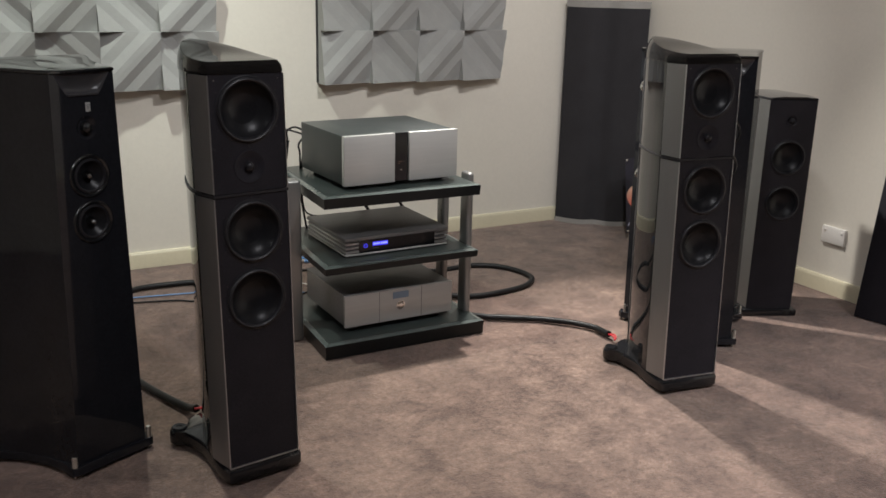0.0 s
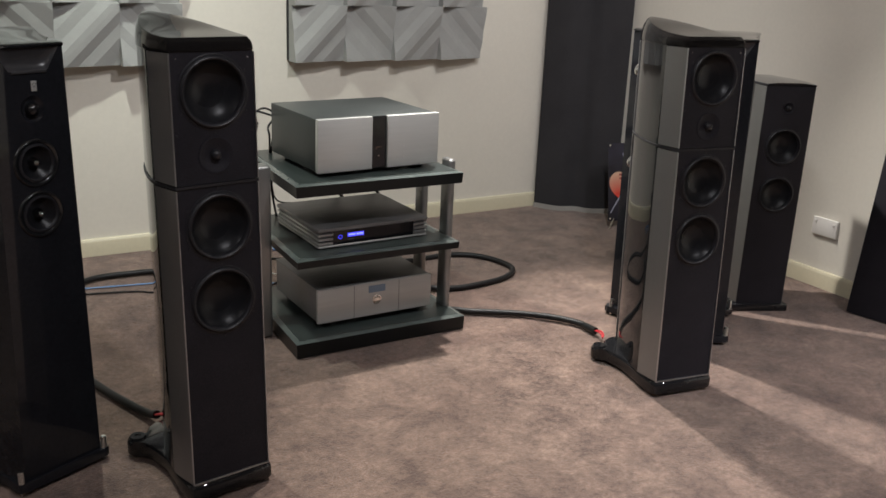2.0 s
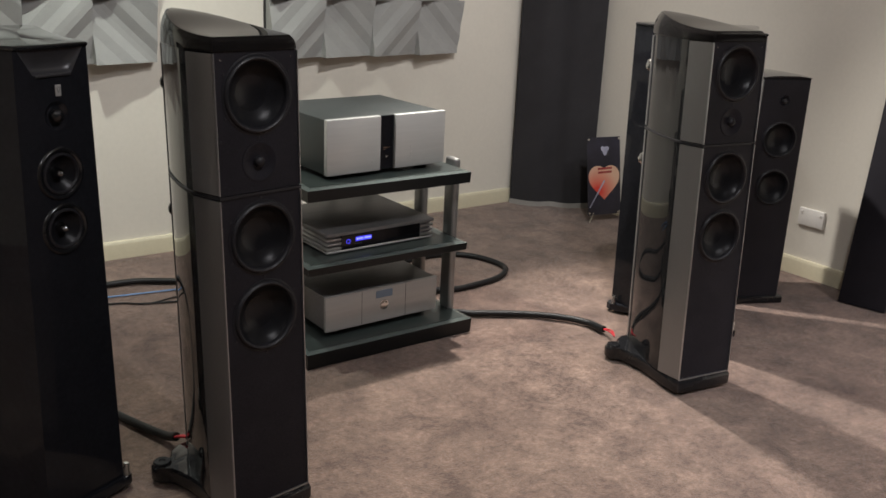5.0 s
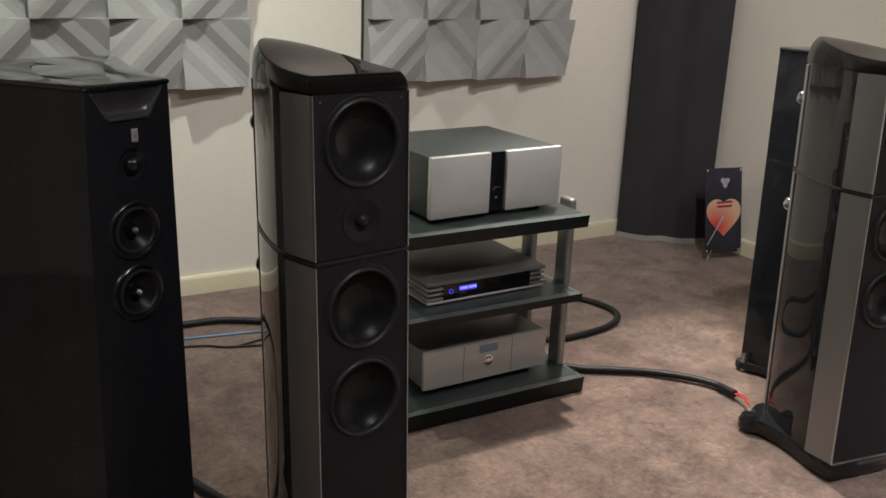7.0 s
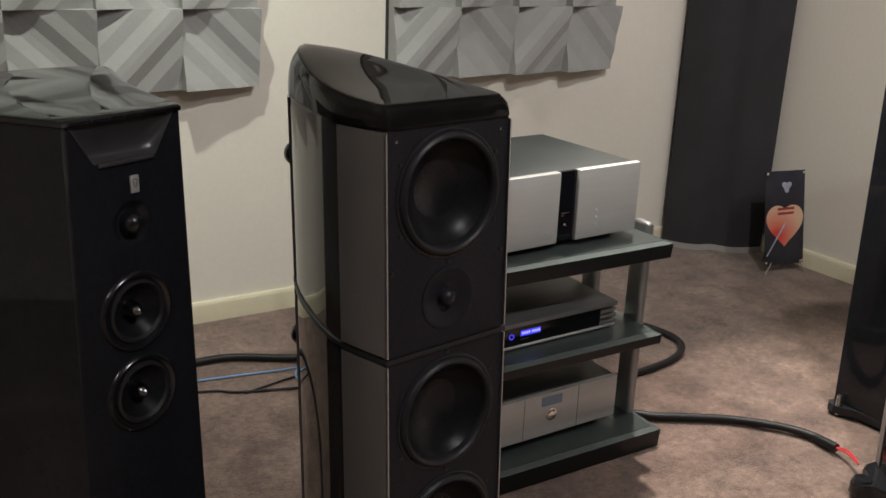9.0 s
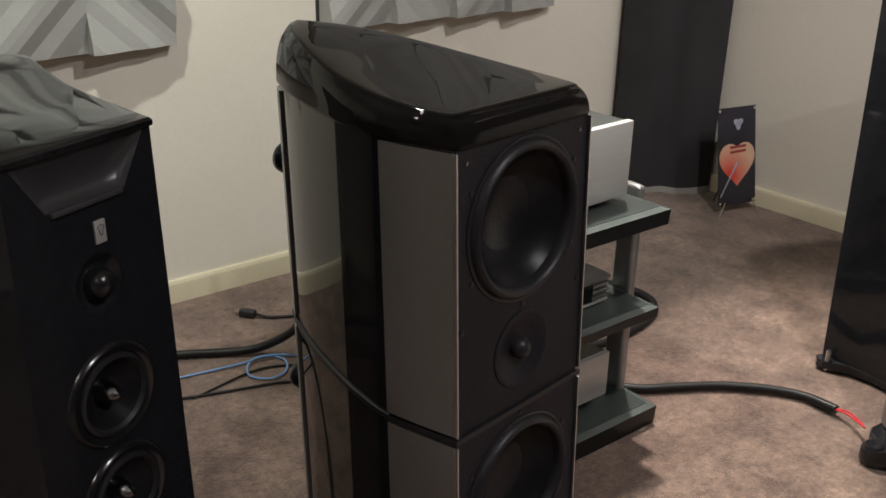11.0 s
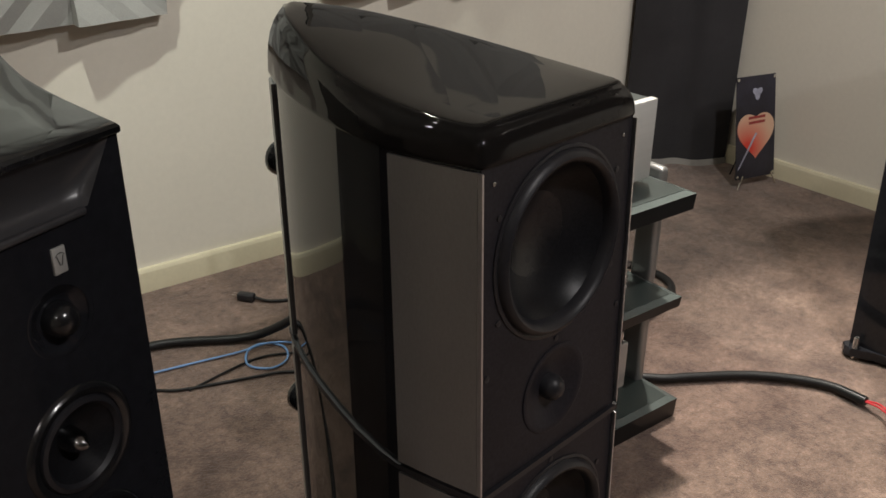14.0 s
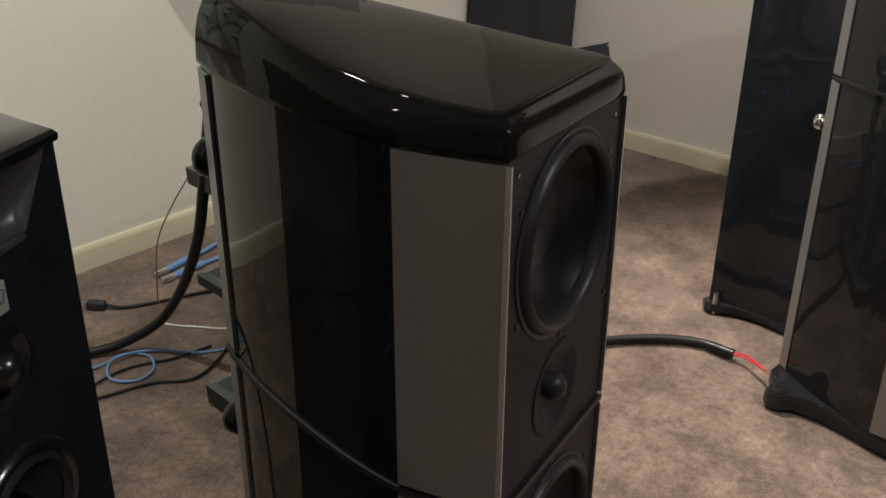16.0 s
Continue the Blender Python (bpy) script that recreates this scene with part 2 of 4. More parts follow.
def tube(points, r, n=10, steps=8, bm=None):
    path = spline(points, steps)
    rings, up = [], Vector((0, 0, 1))
    for i, p in enumerate(path):
        way = (path[min(i + 1, len(path) - 1)] - path[max(i - 1, 0)]).normalized()
        side = way.cross(up)
        side = side.normalized() if side.length > 0.05 else Vector((1, 0, 0))
        top = side.cross(way).normalized()
        rings.append([p + r * (math.cos(2 * math.pi * k / n) * side + math.sin(2 * math.pi * k / n) * top) for k in range(n)])
    return loft(rings, bm=bm)


def facing(x, y, z):
    """A place on a front that faces -y: the lathe's axis points out of it."""
    return Matrix.Translation((x, y, z)) @ Matrix.Rotation(radians(90), 4, "X")


def pierced(x0, x1, z0, z1, cx, cz, r, y=0.0, n=40, bm=None):
    """A plate in the plane y with a round hole."""
    own = bm or bmesh.new()
    angles = {2 * math.pi * i / n for i in range(n)}
    for px, pz in ((x0, z0), (x1, z0), (x1, z1), (x0, z1)):
        angles.add(math.atan2(pz - cz, px - cx) % (2 * math.pi))
    inner, outer = [], []
    for a in sorted(angles):
        c, s = math.cos(a), math.sin(a)
        reach = min(((x1 if c > 0 else x0) - cx) / c if abs(c) > 1e-9 else 9e9, ((z1 if s > 0 else z0) - cz) / s if abs(s) > 1e-9 else 9e9)
        inner.append(own.verts.new((cx + r * c, y, cz + r * s)))
        outer.append(own.verts.new((cx + reach * c, y, cz + reach * s)))
    k = len(inner)
    for i in range(k):
        j = (i + 1) % k
        own.faces.new((inner[i], inner[j], outer[j], outer[i]))
    return own


def shear(ob, rake):
    for v in ob.data.vertices:
        v.co.y += rake * v.co.z
    return ob


# ---- the room ----
BACK, SLANT = 4.21, 1.1
setting = lambda ob, label, category: tagged(ob, label, category, kind="structure")
setting(part("floor", box(-2.3, 3.7, -6.6, 4.35, -0.1, 0.0), CARPET, smooth=0), "mottled brown plush carpet, brushed in patches", "carpet")
setting(part("wall_north", box(-2.3, 3.6, BACK, BACK + 0.12, 0, CEILING), WALL, smooth=0), "unseen cream wall, set far back to keep the fronts dark behind the loudspeakers", "wall")
east = setting(part("wall_east", box(0, 0.12, -10.4, 0.9, 0, CEILING), WALL, smooth=0), "cream painted side wall", "wall")
east.matrix_basis = pose(3.30, 3.65, 0, 0, 0, SLANT)
setting(part("wall_west", box(-2.3, -2.18, -6.6, BACK, 0, CEILING), WALL, smooth=0), "cream painted side wall", "wall")
# south wall and ceiling are unseen, placed to darken what the lacquer reflects
setting(part("wall_south", box(-2.18, 3.7, -6.6, -6.48, 0, CEILING), WALL, smooth=0), "unseen cream wall, set far back to keep the fronts dark", "wall")
setting(part("ceiling", box(-2.3, 3.7, -6.6, 4.35, CEILING, CEILING + 0.1), CEIL, smooth=0), "unseen flat ceiling, greyed to dim the reflections", "ceiling")


def skirting(length, m):
    prof = [(0.0, 0.0), (-0.017, 0.0), (-0.017, 0.062), (-0.0165, 0.064), (-0.012, 0.0725), (-0.010, 0.0738), (0.0, 0.074)]
    ob = part("baseboard", loft([[(x, y, z) for y, z in prof] for x in (0, length)]), SKIRT, smooth=25)
    ob.matrix_basis = m
    return setting(ob, "glossy cream skirting board", "skirting board")


skirting(5.47, pose(-2.18, BACK, 0))
skirting(6.6, pose(3.30, 3.65, 0, 0, 0, SLANT - 90) @ pose(-0.54, 0, 0))


# ---- loudspeakers with a silver-sided cabinet ----
def mirrored(half):
    """A closed outline from its right half, given from the front to the back."""
    return [(x, y) for x, y in half] + [(-x, y) for x, y in reversed(half)]


def along(table, y):
    for (a, va), (b, vb) in zip(table, table[1:]):
        if y <= b:
            return va + (vb - va) * (y - a) / (b - a)
    return table[-1][1]


def driver(parent, name, x, z, r, y=0.0, screws=6, cap=0.46, deep=0.30):
    """A cone driver: basket ring, rubber surround, cone and dust cap."""
    at = facing(x, y, z)
    ob = part(name, lathe([(r * 0.98, -0.004), (r * 1.03, 0.0), (r * 1.03, 0.0012), (r * 1.0, 0.002), (r * 0.97, 0.001), (r * 0.965, -0.004)], 48, at), RUBBER, parent, "black driver ring")
    part("surround", lathe([(r * 0.985, 0.0), (r * 0.972, 0.0035), (r * 0.945, 0.0065), (r * 0.91, 0.0078), (r * 0.875, 0.0066), (r * 0.85, 0.0030), (r * 0.835, -0.003), (r * 0.83, -0.006)], 48, at), RUBBER, ob, "rounded black rubber surround")
    part("cone", lathe([(r * 0.845, -0.003), (r * 0.76, -0.004 - r * deep * 0.30), (r * 0.66, -0.004 - r * deep * 0.55), (r * 0.56, -0.004 - r * deep * 0.74), (r * cap, -0.004 - r * deep * 0.88)], 48, at), CONE, ob, "dark woven cone")
    part("dust_cap", lathe([(r * cap, -0.004 - r * deep * 0.88), (r * cap * 0.97, -0.004 - r * deep * 0.895), (r * cap * 0.75, -0.004 - r * deep * 1.0), (r * cap * 0.5, -0.004 - r * deep * 1.08), (r * cap * 0.25, -0.004 - r * deep * 1.12), (0, -0.004 - r * deep * 1.13)], 32, at), CAP, ob, "hollow dust cap")
    for k in range(screws):
        a = 2 * math.pi * (k + 0.5) / screws
        part("screw", lathe([(0.0028, 0.0), (0.0028, 0.001), (0.0, 0.0014)], 10, facing(x + r * 1.09 * math.cos(a), y, z + r * 1.09 * math.sin(a))), RUBBER, ob)
    return ob


def dome(parent, x, z, r, y=0.0, ball=0.28):
    """A tweeter: shallow round horn with a ball in its middle."""
    at = facing(x, y, z)
    ob = part("tweeter", lathe([(r * 1.02, -0.002), (r * 1.02, 0.0010), (r * 0.97, 0.0016), (r * 0.86, 0.0002), (r * 0.68, -0.0030), (r * 0.5, -0.0055), (r * 0.36, -0.0068), (r * ball * 0.9, -0.0070)], 40, at), BAFFLE, parent, "black tweeter horn plate")
    part("phase_plug", lathe([(r * ball, -0.0075), (r * ball * 1.0, -0.001), (r * ball * 0.88, 0.0040), (r * ball * 0.55, 0.0075), (r * ball * 0.2, 0.0088), (0, 0.0090)], 24, at), RUBBER, ob, "small shiny black dome")
    return ob


SIDE = [(0.0, 0.0970), (0.045, 0.1045), (0.083, 0.1090), (0.11, 0.1065), (0.15, 0.0985), (0.19, 0.0875), (0.235, 0.0735), (0.27, 0.0610), (0.30, 0.0485), (0.33, 0.0335), (0.352, 0.0200)]
STEPS = [0.0, 0.02, 0.045, 0.065, 0.083, 0.095, 0.11, 0.13, 0.15, 0.17, 0.19, 0.21, 0.235, 0.27, 0.30, 0.33, 0.352]


def outline(grow=0.0):
    return mirrored([(along(SIDE, y) + grow, y + (grow if y > 0.35 else -grow if y == 0 else 0)) for y in STEPS])


def silver_tower(m, label, group):
    RAKE = 0.036
    root = thing("tower_loudspeaker", m, label, "loudspeaker", group)
    seam = lambda y: 0.773 - 0.03 * y
    brow = lambda y: 1.064 - 0.03 * y
    foot = lambda y: 0.050
    made = []
    for name, low, high in (("lower_cabinet", foot, lambda y: seam(y) - 0.004), ("upper_cabinet", lambda y: seam(y) + 0.004, brow)):
        shape = outline()
        cab = part(name, loft([[(x, y, low(y)) for x, y in shape], [(x, y, high(y)) for x, y in shape]], closed=False), GLOSS, root, "glossy black curved cabinet", smooth=30)
        made.append(cab)
        for s in (-1, 1):
            ys = [0.001, 0.02, 0.045, 0.065, 0.083]
            ring = lambda z_of: [(s * (along(SIDE, y) + 0.0025), y, z_of(y)) for y in ys] + [(s * (along(SIDE, y) - 0.004), y, z_of(y)) for y in reversed(ys)]
            made.append(part("side_panel", loft([ring(lambda y: low(y) + 0.002), ring(lambda y: high(y) - 0.002)]), SILVER_TRIM, cab, "silver-grey panel", smooth=30))
            made.append(part("edge_trim", box(s * 0.0985 - 0.0009, s * 0.0985 + 0.0009, -0.0035, 0.003, low(0) + 0.002, high(0) - 0.002), EDGE, cab, "thin bright metal edge", smooth=0))
            back = [(0.0, 0.357), (s * 0.019, 0.357), (s * 0.0235, 0.352), (s * 0.0365, 0.3305), (s * 0.030, 0.328), (0.0, 0.345)]
            made.append(part("rear_trim", loft([[(x, y, low(y) + 0.004) for x, y in back], [(x, y, high(y) - 0.004) for x, y in back]]), SILVER_TRIM, cab, "silver-grey rear edge strip", smooth=0))
    W = 0.0965
    lower, upper = made[0], [o for o in made if o.name.startswith("upper_cabinet")][0]
    front_low = bmesh.new()
    pierced(-W, W, 0.588, 0.769, 0, 0.676, 0.078, bm=front_low)
    pierced(-W, W, 0.412, 0.588, 0, 0.500, 0.078, bm=front_low)
    loft([[(-W, 0, 0.05), (W, 0, 0.05)], [(-W, 0, 0.412), (W, 0, 0.412)]], False, False, False, bm=front_low)
    made.append(part("baffle", front_low, BAFFLE, lower, "satin brown-black front", smooth=0))
    made.append(part("sill_trim", box(-0.0985, 0.0985, -0.0035, 0.003, 0.0505, 0.0535), EDGE, lower, "thin bright metal edge", smooth=0))
    front_up = bmesh.new()
    pierced(-W, W, 0.886, 1.064, 0, 0.977, 0.078, bm=front_up)
    pierced(-W, W, 0.777, 0.886, 0, 0.839, 0.040, bm=front_up)
    made.append(part("baffle", front_up, BAFFLE, upper, "satin brown-black front", smooth=0))
    for z in (0.676, 0.500):
        driver(lower, "woofer", 0, z, 0.080)
    driver(upper, "midrange", 0, 0.977, 0.081)
    dome(upper, 0, 0.839, 0.042)
    for s in (-1, 1):
        part("screw", lathe([(0.0018, 0.0), (0.0018, 0.0008), (0.0010, 0.001), (0, 0.0004)], 12, facing(s * 0.083, 0, 1.050)), PLUG, upper)
        part("screw", lathe([(0.003, 0.0), (0.003, 0.0012), (0, 0.002)], 10, facing(s * 0.09, 0, 0.888)), RUBBER, upper)
    # dark band in the joint between the two cabinets
    band = outline(0.0032)
    made.append(part("joint_band", loft([[(x, y, seam(y) - 0.003) for x, y in band], [(x, y, seam(y) + 0.003) for x, y in band]]), RUBBER, root, "black band between the cabinets", smooth=30))
    # lid: a flat top that rises and narrows towards the back, on sides that lean in
    crest = np.polyfit((0.0, 0.08, 0.16, 0.24, 0.30, 0.352), (1.0927, 1.0951, 1.1026, 1.1134, 1.1213, 1.1232), 4)
    reach = np.polyfit((0.0, 0.04, 0.08, 0.16, 0.24, 0.30, 0.352), (0.0938, 0.0985, 0.1004, 0.0903, 0.0654, 0.036, 0.008), 5)
    lid_half = [(0.022, 0.0), (0.043, 0.0), (0.065, 0.0), (0.088, 0.0), (0.0925, 0.0010), (0.0955, 0.0035), (0.0975, 0.008)] + [(along(SIDE, y), y) for y in STEPS[1:]]

    def rim(x, y, grow, lift):
        k, nose = min(1.0, abs(x) / 0.088), max(0.0, 1.0 - y / 0.012)
        return Vector((math.copysign(abs(x) + grow * k, x), y - grow * nose + (grow if y > 0.35 else 0), brow(y) + lift))

    def edge(x, y, inset, drop):
        nose, tail = max(0.0, 1.0 - y / 0.03), max(0.0, (y - 0.30) / 0.052)
        share = float(np.polyval(reach, y)) / along(SIDE, y)
        k = min(1.0, abs(x) / 0.088)
        wide = max(0.003, abs(x) * share - inset * k)
        return Vector((math.copysign(wide, x), y + (0.008 + inset) * nose - (0.012 + inset) * tail, float(np.polyval(crest, y)) - drop))

    ring_of = lambda f: [tuple(f(x, y)) for x, y in mirrored(lid_half)]
    rings = [ring_of(lambda x, y: rim(x, y, g, h)) for g, h in ((0.001, 0.0), (0.0030, 0.0012), (0.0036, 0.0032), (0.0033, 0.0056))]
    for rise, lean in ((0.2, 0.03), (0.4, 0.11), (0.6, 0.26), (0.78, 0.50), (0.9, 0.74)):
        def wall(x, y):
            low, high = rim(x, y, 0.0032, 0.0056), edge(x, y, 0.0, 0.0026)
            return (*low.lerp(high, lean).xy, low.z + (high.z - low.z) * rise)
        rings.append(ring_of(wall))
    rings += [ring_of(lambda x, y: edge(x, y, i, d)) for i, d in ((0.0, 0.0026), (0.0004, 0.0013), (0.0014, 0.0004), (0.0030, 0.0), (0.0060, -0.0003))]
    skin = loft(rings, True, False)
    last, m = rings[-1], len(lid_half)
    rows = []
    for i in range(3, m):
        (xr, y, z), run = last[i], min(1.0, max(0.0, (last[i][1] - last[3][1]) / 0.06))
        rows.append([(xr * v, y, z + 0.0015 * run * (1 - v * v)) for v in (1, 0.756, 0.5, 0.256, -0.256, -0.5, -0.756, -1)])
    rows[0] = last[3::-1] + last[:-5:-1]
    loft(rows, False, False, False, bm=skin)
    bmesh.ops.remove_doubles(skin, verts=skin.verts, dist=0.0003)
    lid = part("lid", skin, LID, root, "glossy black rounded lid", smooth=38)
    made.append(lid)
    for o in root.children_recursive:
        if not o.get("raked"):
            shear(o, RAKE)
            o["raked"] = 1
    for o in root.children_recursive:
        del o["raked"]
    # plinth with two rear outriggers
    arc = [(0.119 + 0.028 * math.cos(a), 0.302 + 0.028 * math.sin(a)) for a in [radians(d) for d in (-70, -35, 0, 35, 70, 110, 150)]]
    half = [(0.0, -0.010), (0.094, -0.010), (0.104, -0.004), (0.109, 0.010), (0.110, 0.07), (0.105, 0.12), (0.101, 0.16), (0.103, 0.20), (0.110, 0.24), (0.120, 0.268)] + arc + [(0.075, 0.345), (0.05, 0.362), (0.0, 0.366)]
    shape = mirrored(half)[:-1]
    shape = [p for i, p in enumerate(shape) if i == 0 or p != shape[i - 1]]
    centre = Vector((0, 0.16))
    inset = lambda k: [tuple(centre + (Vector(p) - centre) * k) for p in shape]
    plinth = part("plinth", loft([[(x, y, 0.010) for x, y in inset(0.985)], [(x, y, 0.014) for x, y in shape], [(x, y, 0.040) for x, y in shape], [(x, y, 0.046) for x, y in inset(0.985)], [(x, y, 0.050) for x, y in inset(0.955)]]), GLOSS, root, "glossy black plinth with swept-out rear feet", smooth=35)
    for s in (-1, 1):
        part("foot", lathe([(0.0, 0.0), (0.010, 0.0), (0.014, 0.008), (0.014, 0.012)], 20, Matrix.Translation((s * 0.119, 0.302, 0))), CHROME, plinth)
        part("foot", lathe([(0.0, 0.0), (0.010, 0.0), (0.014, 0.008), (0.014, 0.012)], 20, Matrix.Translation((s * 0.085, 0.015, 0))), CHROME, plinth)
        part("foot_cap", lathe([(0.022, 0.044), (0.022, 0.052), (0.019, 0.055), (0.008, 0.055), (0.006, 0.053), (0, 0.053)], 24, Matrix.Translation((s * 0.119, 0.302, 0))), GLOSS, plinth, "round black levelling cap")
    # binding knobs on the back
    for z in (0.955, 0.655):
        for s in (1,):
            at = Matrix.Translation((s * 0.001, 0.354 + RAKE * z, z)) @ Matrix.Rotation(radians(-90), 4, "X")
            part("knob", lathe([(0.008, 0.0), (0.008, 0.010), (0.019, 0.011), (0.020, 0.016), (0.020, 0.024), (0.016, 0.029), (0, 0.031)], 24, at), GLOSS, root, "round knob on the back")
    return root


left_tower = silver_tower(pose(0.617, 2.199, 0, 0, 0, 8.5), "glossy black floor-standing loudspeaker with silver side panels and three cones", "silver-sided tower pair")
right_tower = copy_thing(left_tower, pose(2.036, 2.121, 0, 0, 0, -8.3))
# chrome in place of black imitates the lamp light on these knobs
for knob in right_tower.children:
    if knob.name.startswith("knob"):
        knob.material_slots[0].link = "OBJECT"
        knob.material_slots[0].material = CHROME


# ---- all-black loudspeakers that widen towards the back ----
def black_tower(m, label, group):
    root = thing("black_loudspeaker", m, label, "loudspeaker", group)
    LOW = [(0.0, 0.104), (0.10, 0.124), (0.20, 0.164), (0.30, 0.229)]
    TOP = [(0.0, 0.086), (0.03, 0.096), (0.089, 0.114), (0.137, 0.131), (0.184, 0.149), (0.242, 0.178), (0.312, 0.216), (0.340, 0.230)]
    n = 17
    def ring(z):
        t = (z - 0.035) / 1.019
        pts = []
        for i in range(n):
            u = i / (n - 1)
            lo, hi = (along(LOW, 0.30 * u), 0.30 * u), (along(TOP, 0.340 * u), 0.340 * u)
            pts.append((lo[0] + (hi[0] - lo[0]) * t, lo[1] + (hi[1] - lo[1]) * t))
        return pts
    def loop(z):
        return [(x, y, z) for x, y in mirrored(ring(z))]
    body = part("cabinet", loft([loop(0.035), loop(0.4), loop(0.8), loop(1.054)], closed=False), PAINT, root, "glossy black cabinet with hollowed sides", smooth=25)
    # back wall of the cabinet
    a, b = ring(0.035)[-1], ring(1.054)[-1]
    bow = lambda p, z, deep: [(p[0] * math.cos(math.pi * k / 12), p[1] + deep * math.sin(math.pi * k / 12), z) for k in range(13)]
    part("rear_panel", loft([bow(a, 0.035, 0.012), bow(b, 1.054, 0.048)], False, False, False), PAINT, body, smooth=30)
    # front with holes for the drivers
    wide = lambda z: ring(z)[0][0]
    f = bmesh.new()
    W = 0.0795
    for z, r, z0, z1 in [(0.920, 0.0305, 0.880, 0.9515), (0.800, 0.045, 0.742, 0.880), (0.682, 0.045, 0.62, 0.742)]:
        pierced(-W, W, z0, z1, 0, z, r, bm=f)
    for z0, z1 in ((0.035, 0.62), (0.9515, 1.004)):
        loft([[(-W, 0, z0), (W, 0, z0)], [(-W, 0, z1), (W, 0, z1)]], False, False, False, bm=f)
    quad = lambda *ps: f.faces.new([f.verts.new(p) for p in ps])
    for s in (-1, 1):
        for z0, z1 in zip((0.035, 0.62, 0.742, 0.880, 0.9515), (0.62, 0.742, 0.880, 0.9515, 1.004)):
            quad((s * W, 0, z0), (s * wide(z0), 0, z0), (s * wide(z1), 0, z1), (s * W, 0, z1))
        quad((s * wide(1.004), 0, 1.004), (s * wide(1.054), 0, 1.054), (s * 0.077, 0, 1.054), (s * 0.046, 0, 1.004))
    bmesh.ops.remove_doubles(f, verts=f.verts, dist=0.0002)
    part("baffle", f, PAINT, body, "glossy black front with a scooped brow", smooth=0)
    # hollow brow, deepest near its foot, narrowing downwards
    cove = []
    for k in range(13):
        u = k / 12
        half = 0.046 + 0.031 * u
        deep = 0.013 * math.sin(math.pi * u ** 0.62) ** 0.8 if 0 < k < 12 else 0.0
        cove.append([(half * v, deep * min(1.0, (1 - abs(v)) * 7) ** 0.6 if abs(v) < 1 else 0.0, 1.004 + 0.050 * u) for v in (-1, -0.95, -0.88, -0.5, 0, 0.5, 0.88, 0.95, 1)])
    part("brow", loft(cove, False, False, False), SCOOP, body, "hollowed black brow with its sheen put into a grey colour", smooth=60)
    part("lip", box(-0.042, 0.042, -0.0038, 0.003, 0.9985, 1.005, 0.0022, 3), SCOOP, body, "rounded lip under the brow")
    top = ring(1.054)
    lid = bmesh.new()
    shape = [(wide(1.054), -0.003)] + top[1:] + [(0.223, 0.355), (0.18, 0.370), (0.12, 0.382), (0.03, 0.390)]
    shape = shape + [(-x, y) for x, y in reversed(shape)]
    loft([[(x, y, 1.0545) for x, y in shape], [(x * 1.012, y - 0.001, 1.056) for x, y in shape], [(x * 1.012, y - 0.001, 1.060) for x, y in shape], [(x * 0.995, y + 0.002, 1.0625) for x, y in shape], [(x * 0.975, y + 0.006, 1.0635) for x, y in shape]], bm=lid)
    part("top_plate", lid, GLOSS_DUSTY, root, "dusty glossy black top", smooth=25)
    part("badge", box(0.0032, 0.0162, -0.0022, 0.001, 0.959, 0.982, 0.0010), ALU, body, "small silver badge with a dark mark")
    mark = bmesh.new()
    for s in (-1, 1):
        loft([[(0.0097 + s * 0.0003, -0.0026, 0.9665), (0.0097 + s * 0.0012, -0.0026, 0.9665)], [(0.0097 + s * 0.0026, -0.0026, 0.9745), (0.0097 + s * 0.0036, -0.0026, 0.9750)]], False, False, False, bm=mark)
        loft([[(0.0097, -0.0026, 0.9768), (0.0097, -0.0026, 0.9777)], [(0.0097 + s * 0.0026, -0.0026, 0.9761), (0.0097 + s * 0.0026, -0.0026, 0.9769)], [(0.0097 + s * 0.0048, -0.0026, 0.9742), (0.0097 + s * 0.0048, -0.0026, 0.9750)]], False, False, False, bm=mark)
    part("badge_mark", mark, BACKING, body, smooth=0)
    at = facing(0.003, 0, 0.920)
    tw = part("tweeter", lathe([(0.0330, 0.0), (0.0315, 0.0003), (0.029, -0.0003), (0.026, -0.0022), (0.0225, -0.0046), (0.019, -0.0062), (0.016, -0.0066), (0.0125, -0.0055)], 44, at), PAINT, body, "black horn tweeter")
    part("dome", lathe([(0.0155, -0.0068), (0.0152, -0.001), (0.0140, 0.0045), (0.0112, 0.0092), (0.0065, 0.0125), (0.0028, 0.0135), (0, 0.0137)], 28, at), SATIN, tw)
    for z in (0.800, 0.682):
        at = facing(0, 0, z)
        d = part("midrange", lathe([(0.044, -0.003), (0.0445, 0.002), (0.048, 0.0045), (0.052, 0.0048), (0.0545, 0.003), (0.0560, 0.0)], 48, at), SATIN, body, "glossy black driver ring")
        part("surround", lathe([(0.0445, 0.0), (0.043, 0.004), (0.039, 0.005), (0.036, 0.001)], 40, at), RUBBER, d)
        part("cone", lathe([(0.037, 0.0), (0.024, -0.010), (0.013, -0.017), (0.010, -0.017)], 40, at), CONE, d, "black cone")
        part("phase_plug", lathe([(0.0115, -0.018), (0.010, -0.004), (0.006, 0.004), (0.002, 0.008), (0, 0.0085)], 24, at), PLUG, d, "pointed metal phase plug")
    # base plate with hollowed edges and four chrome spikes
    half = [(0.0, -0.012), (0.112, -0.012), (0.124, -0.006), (0.126, 0.008), (0.122, 0.05), (0.132, 0.11), (0.157, 0.18), (0.192, 0.232), (0.226, 0.256), (0.246, 0.272), (0.250, 0.292), (0.240, 0.312), (0.0, 0.324)]
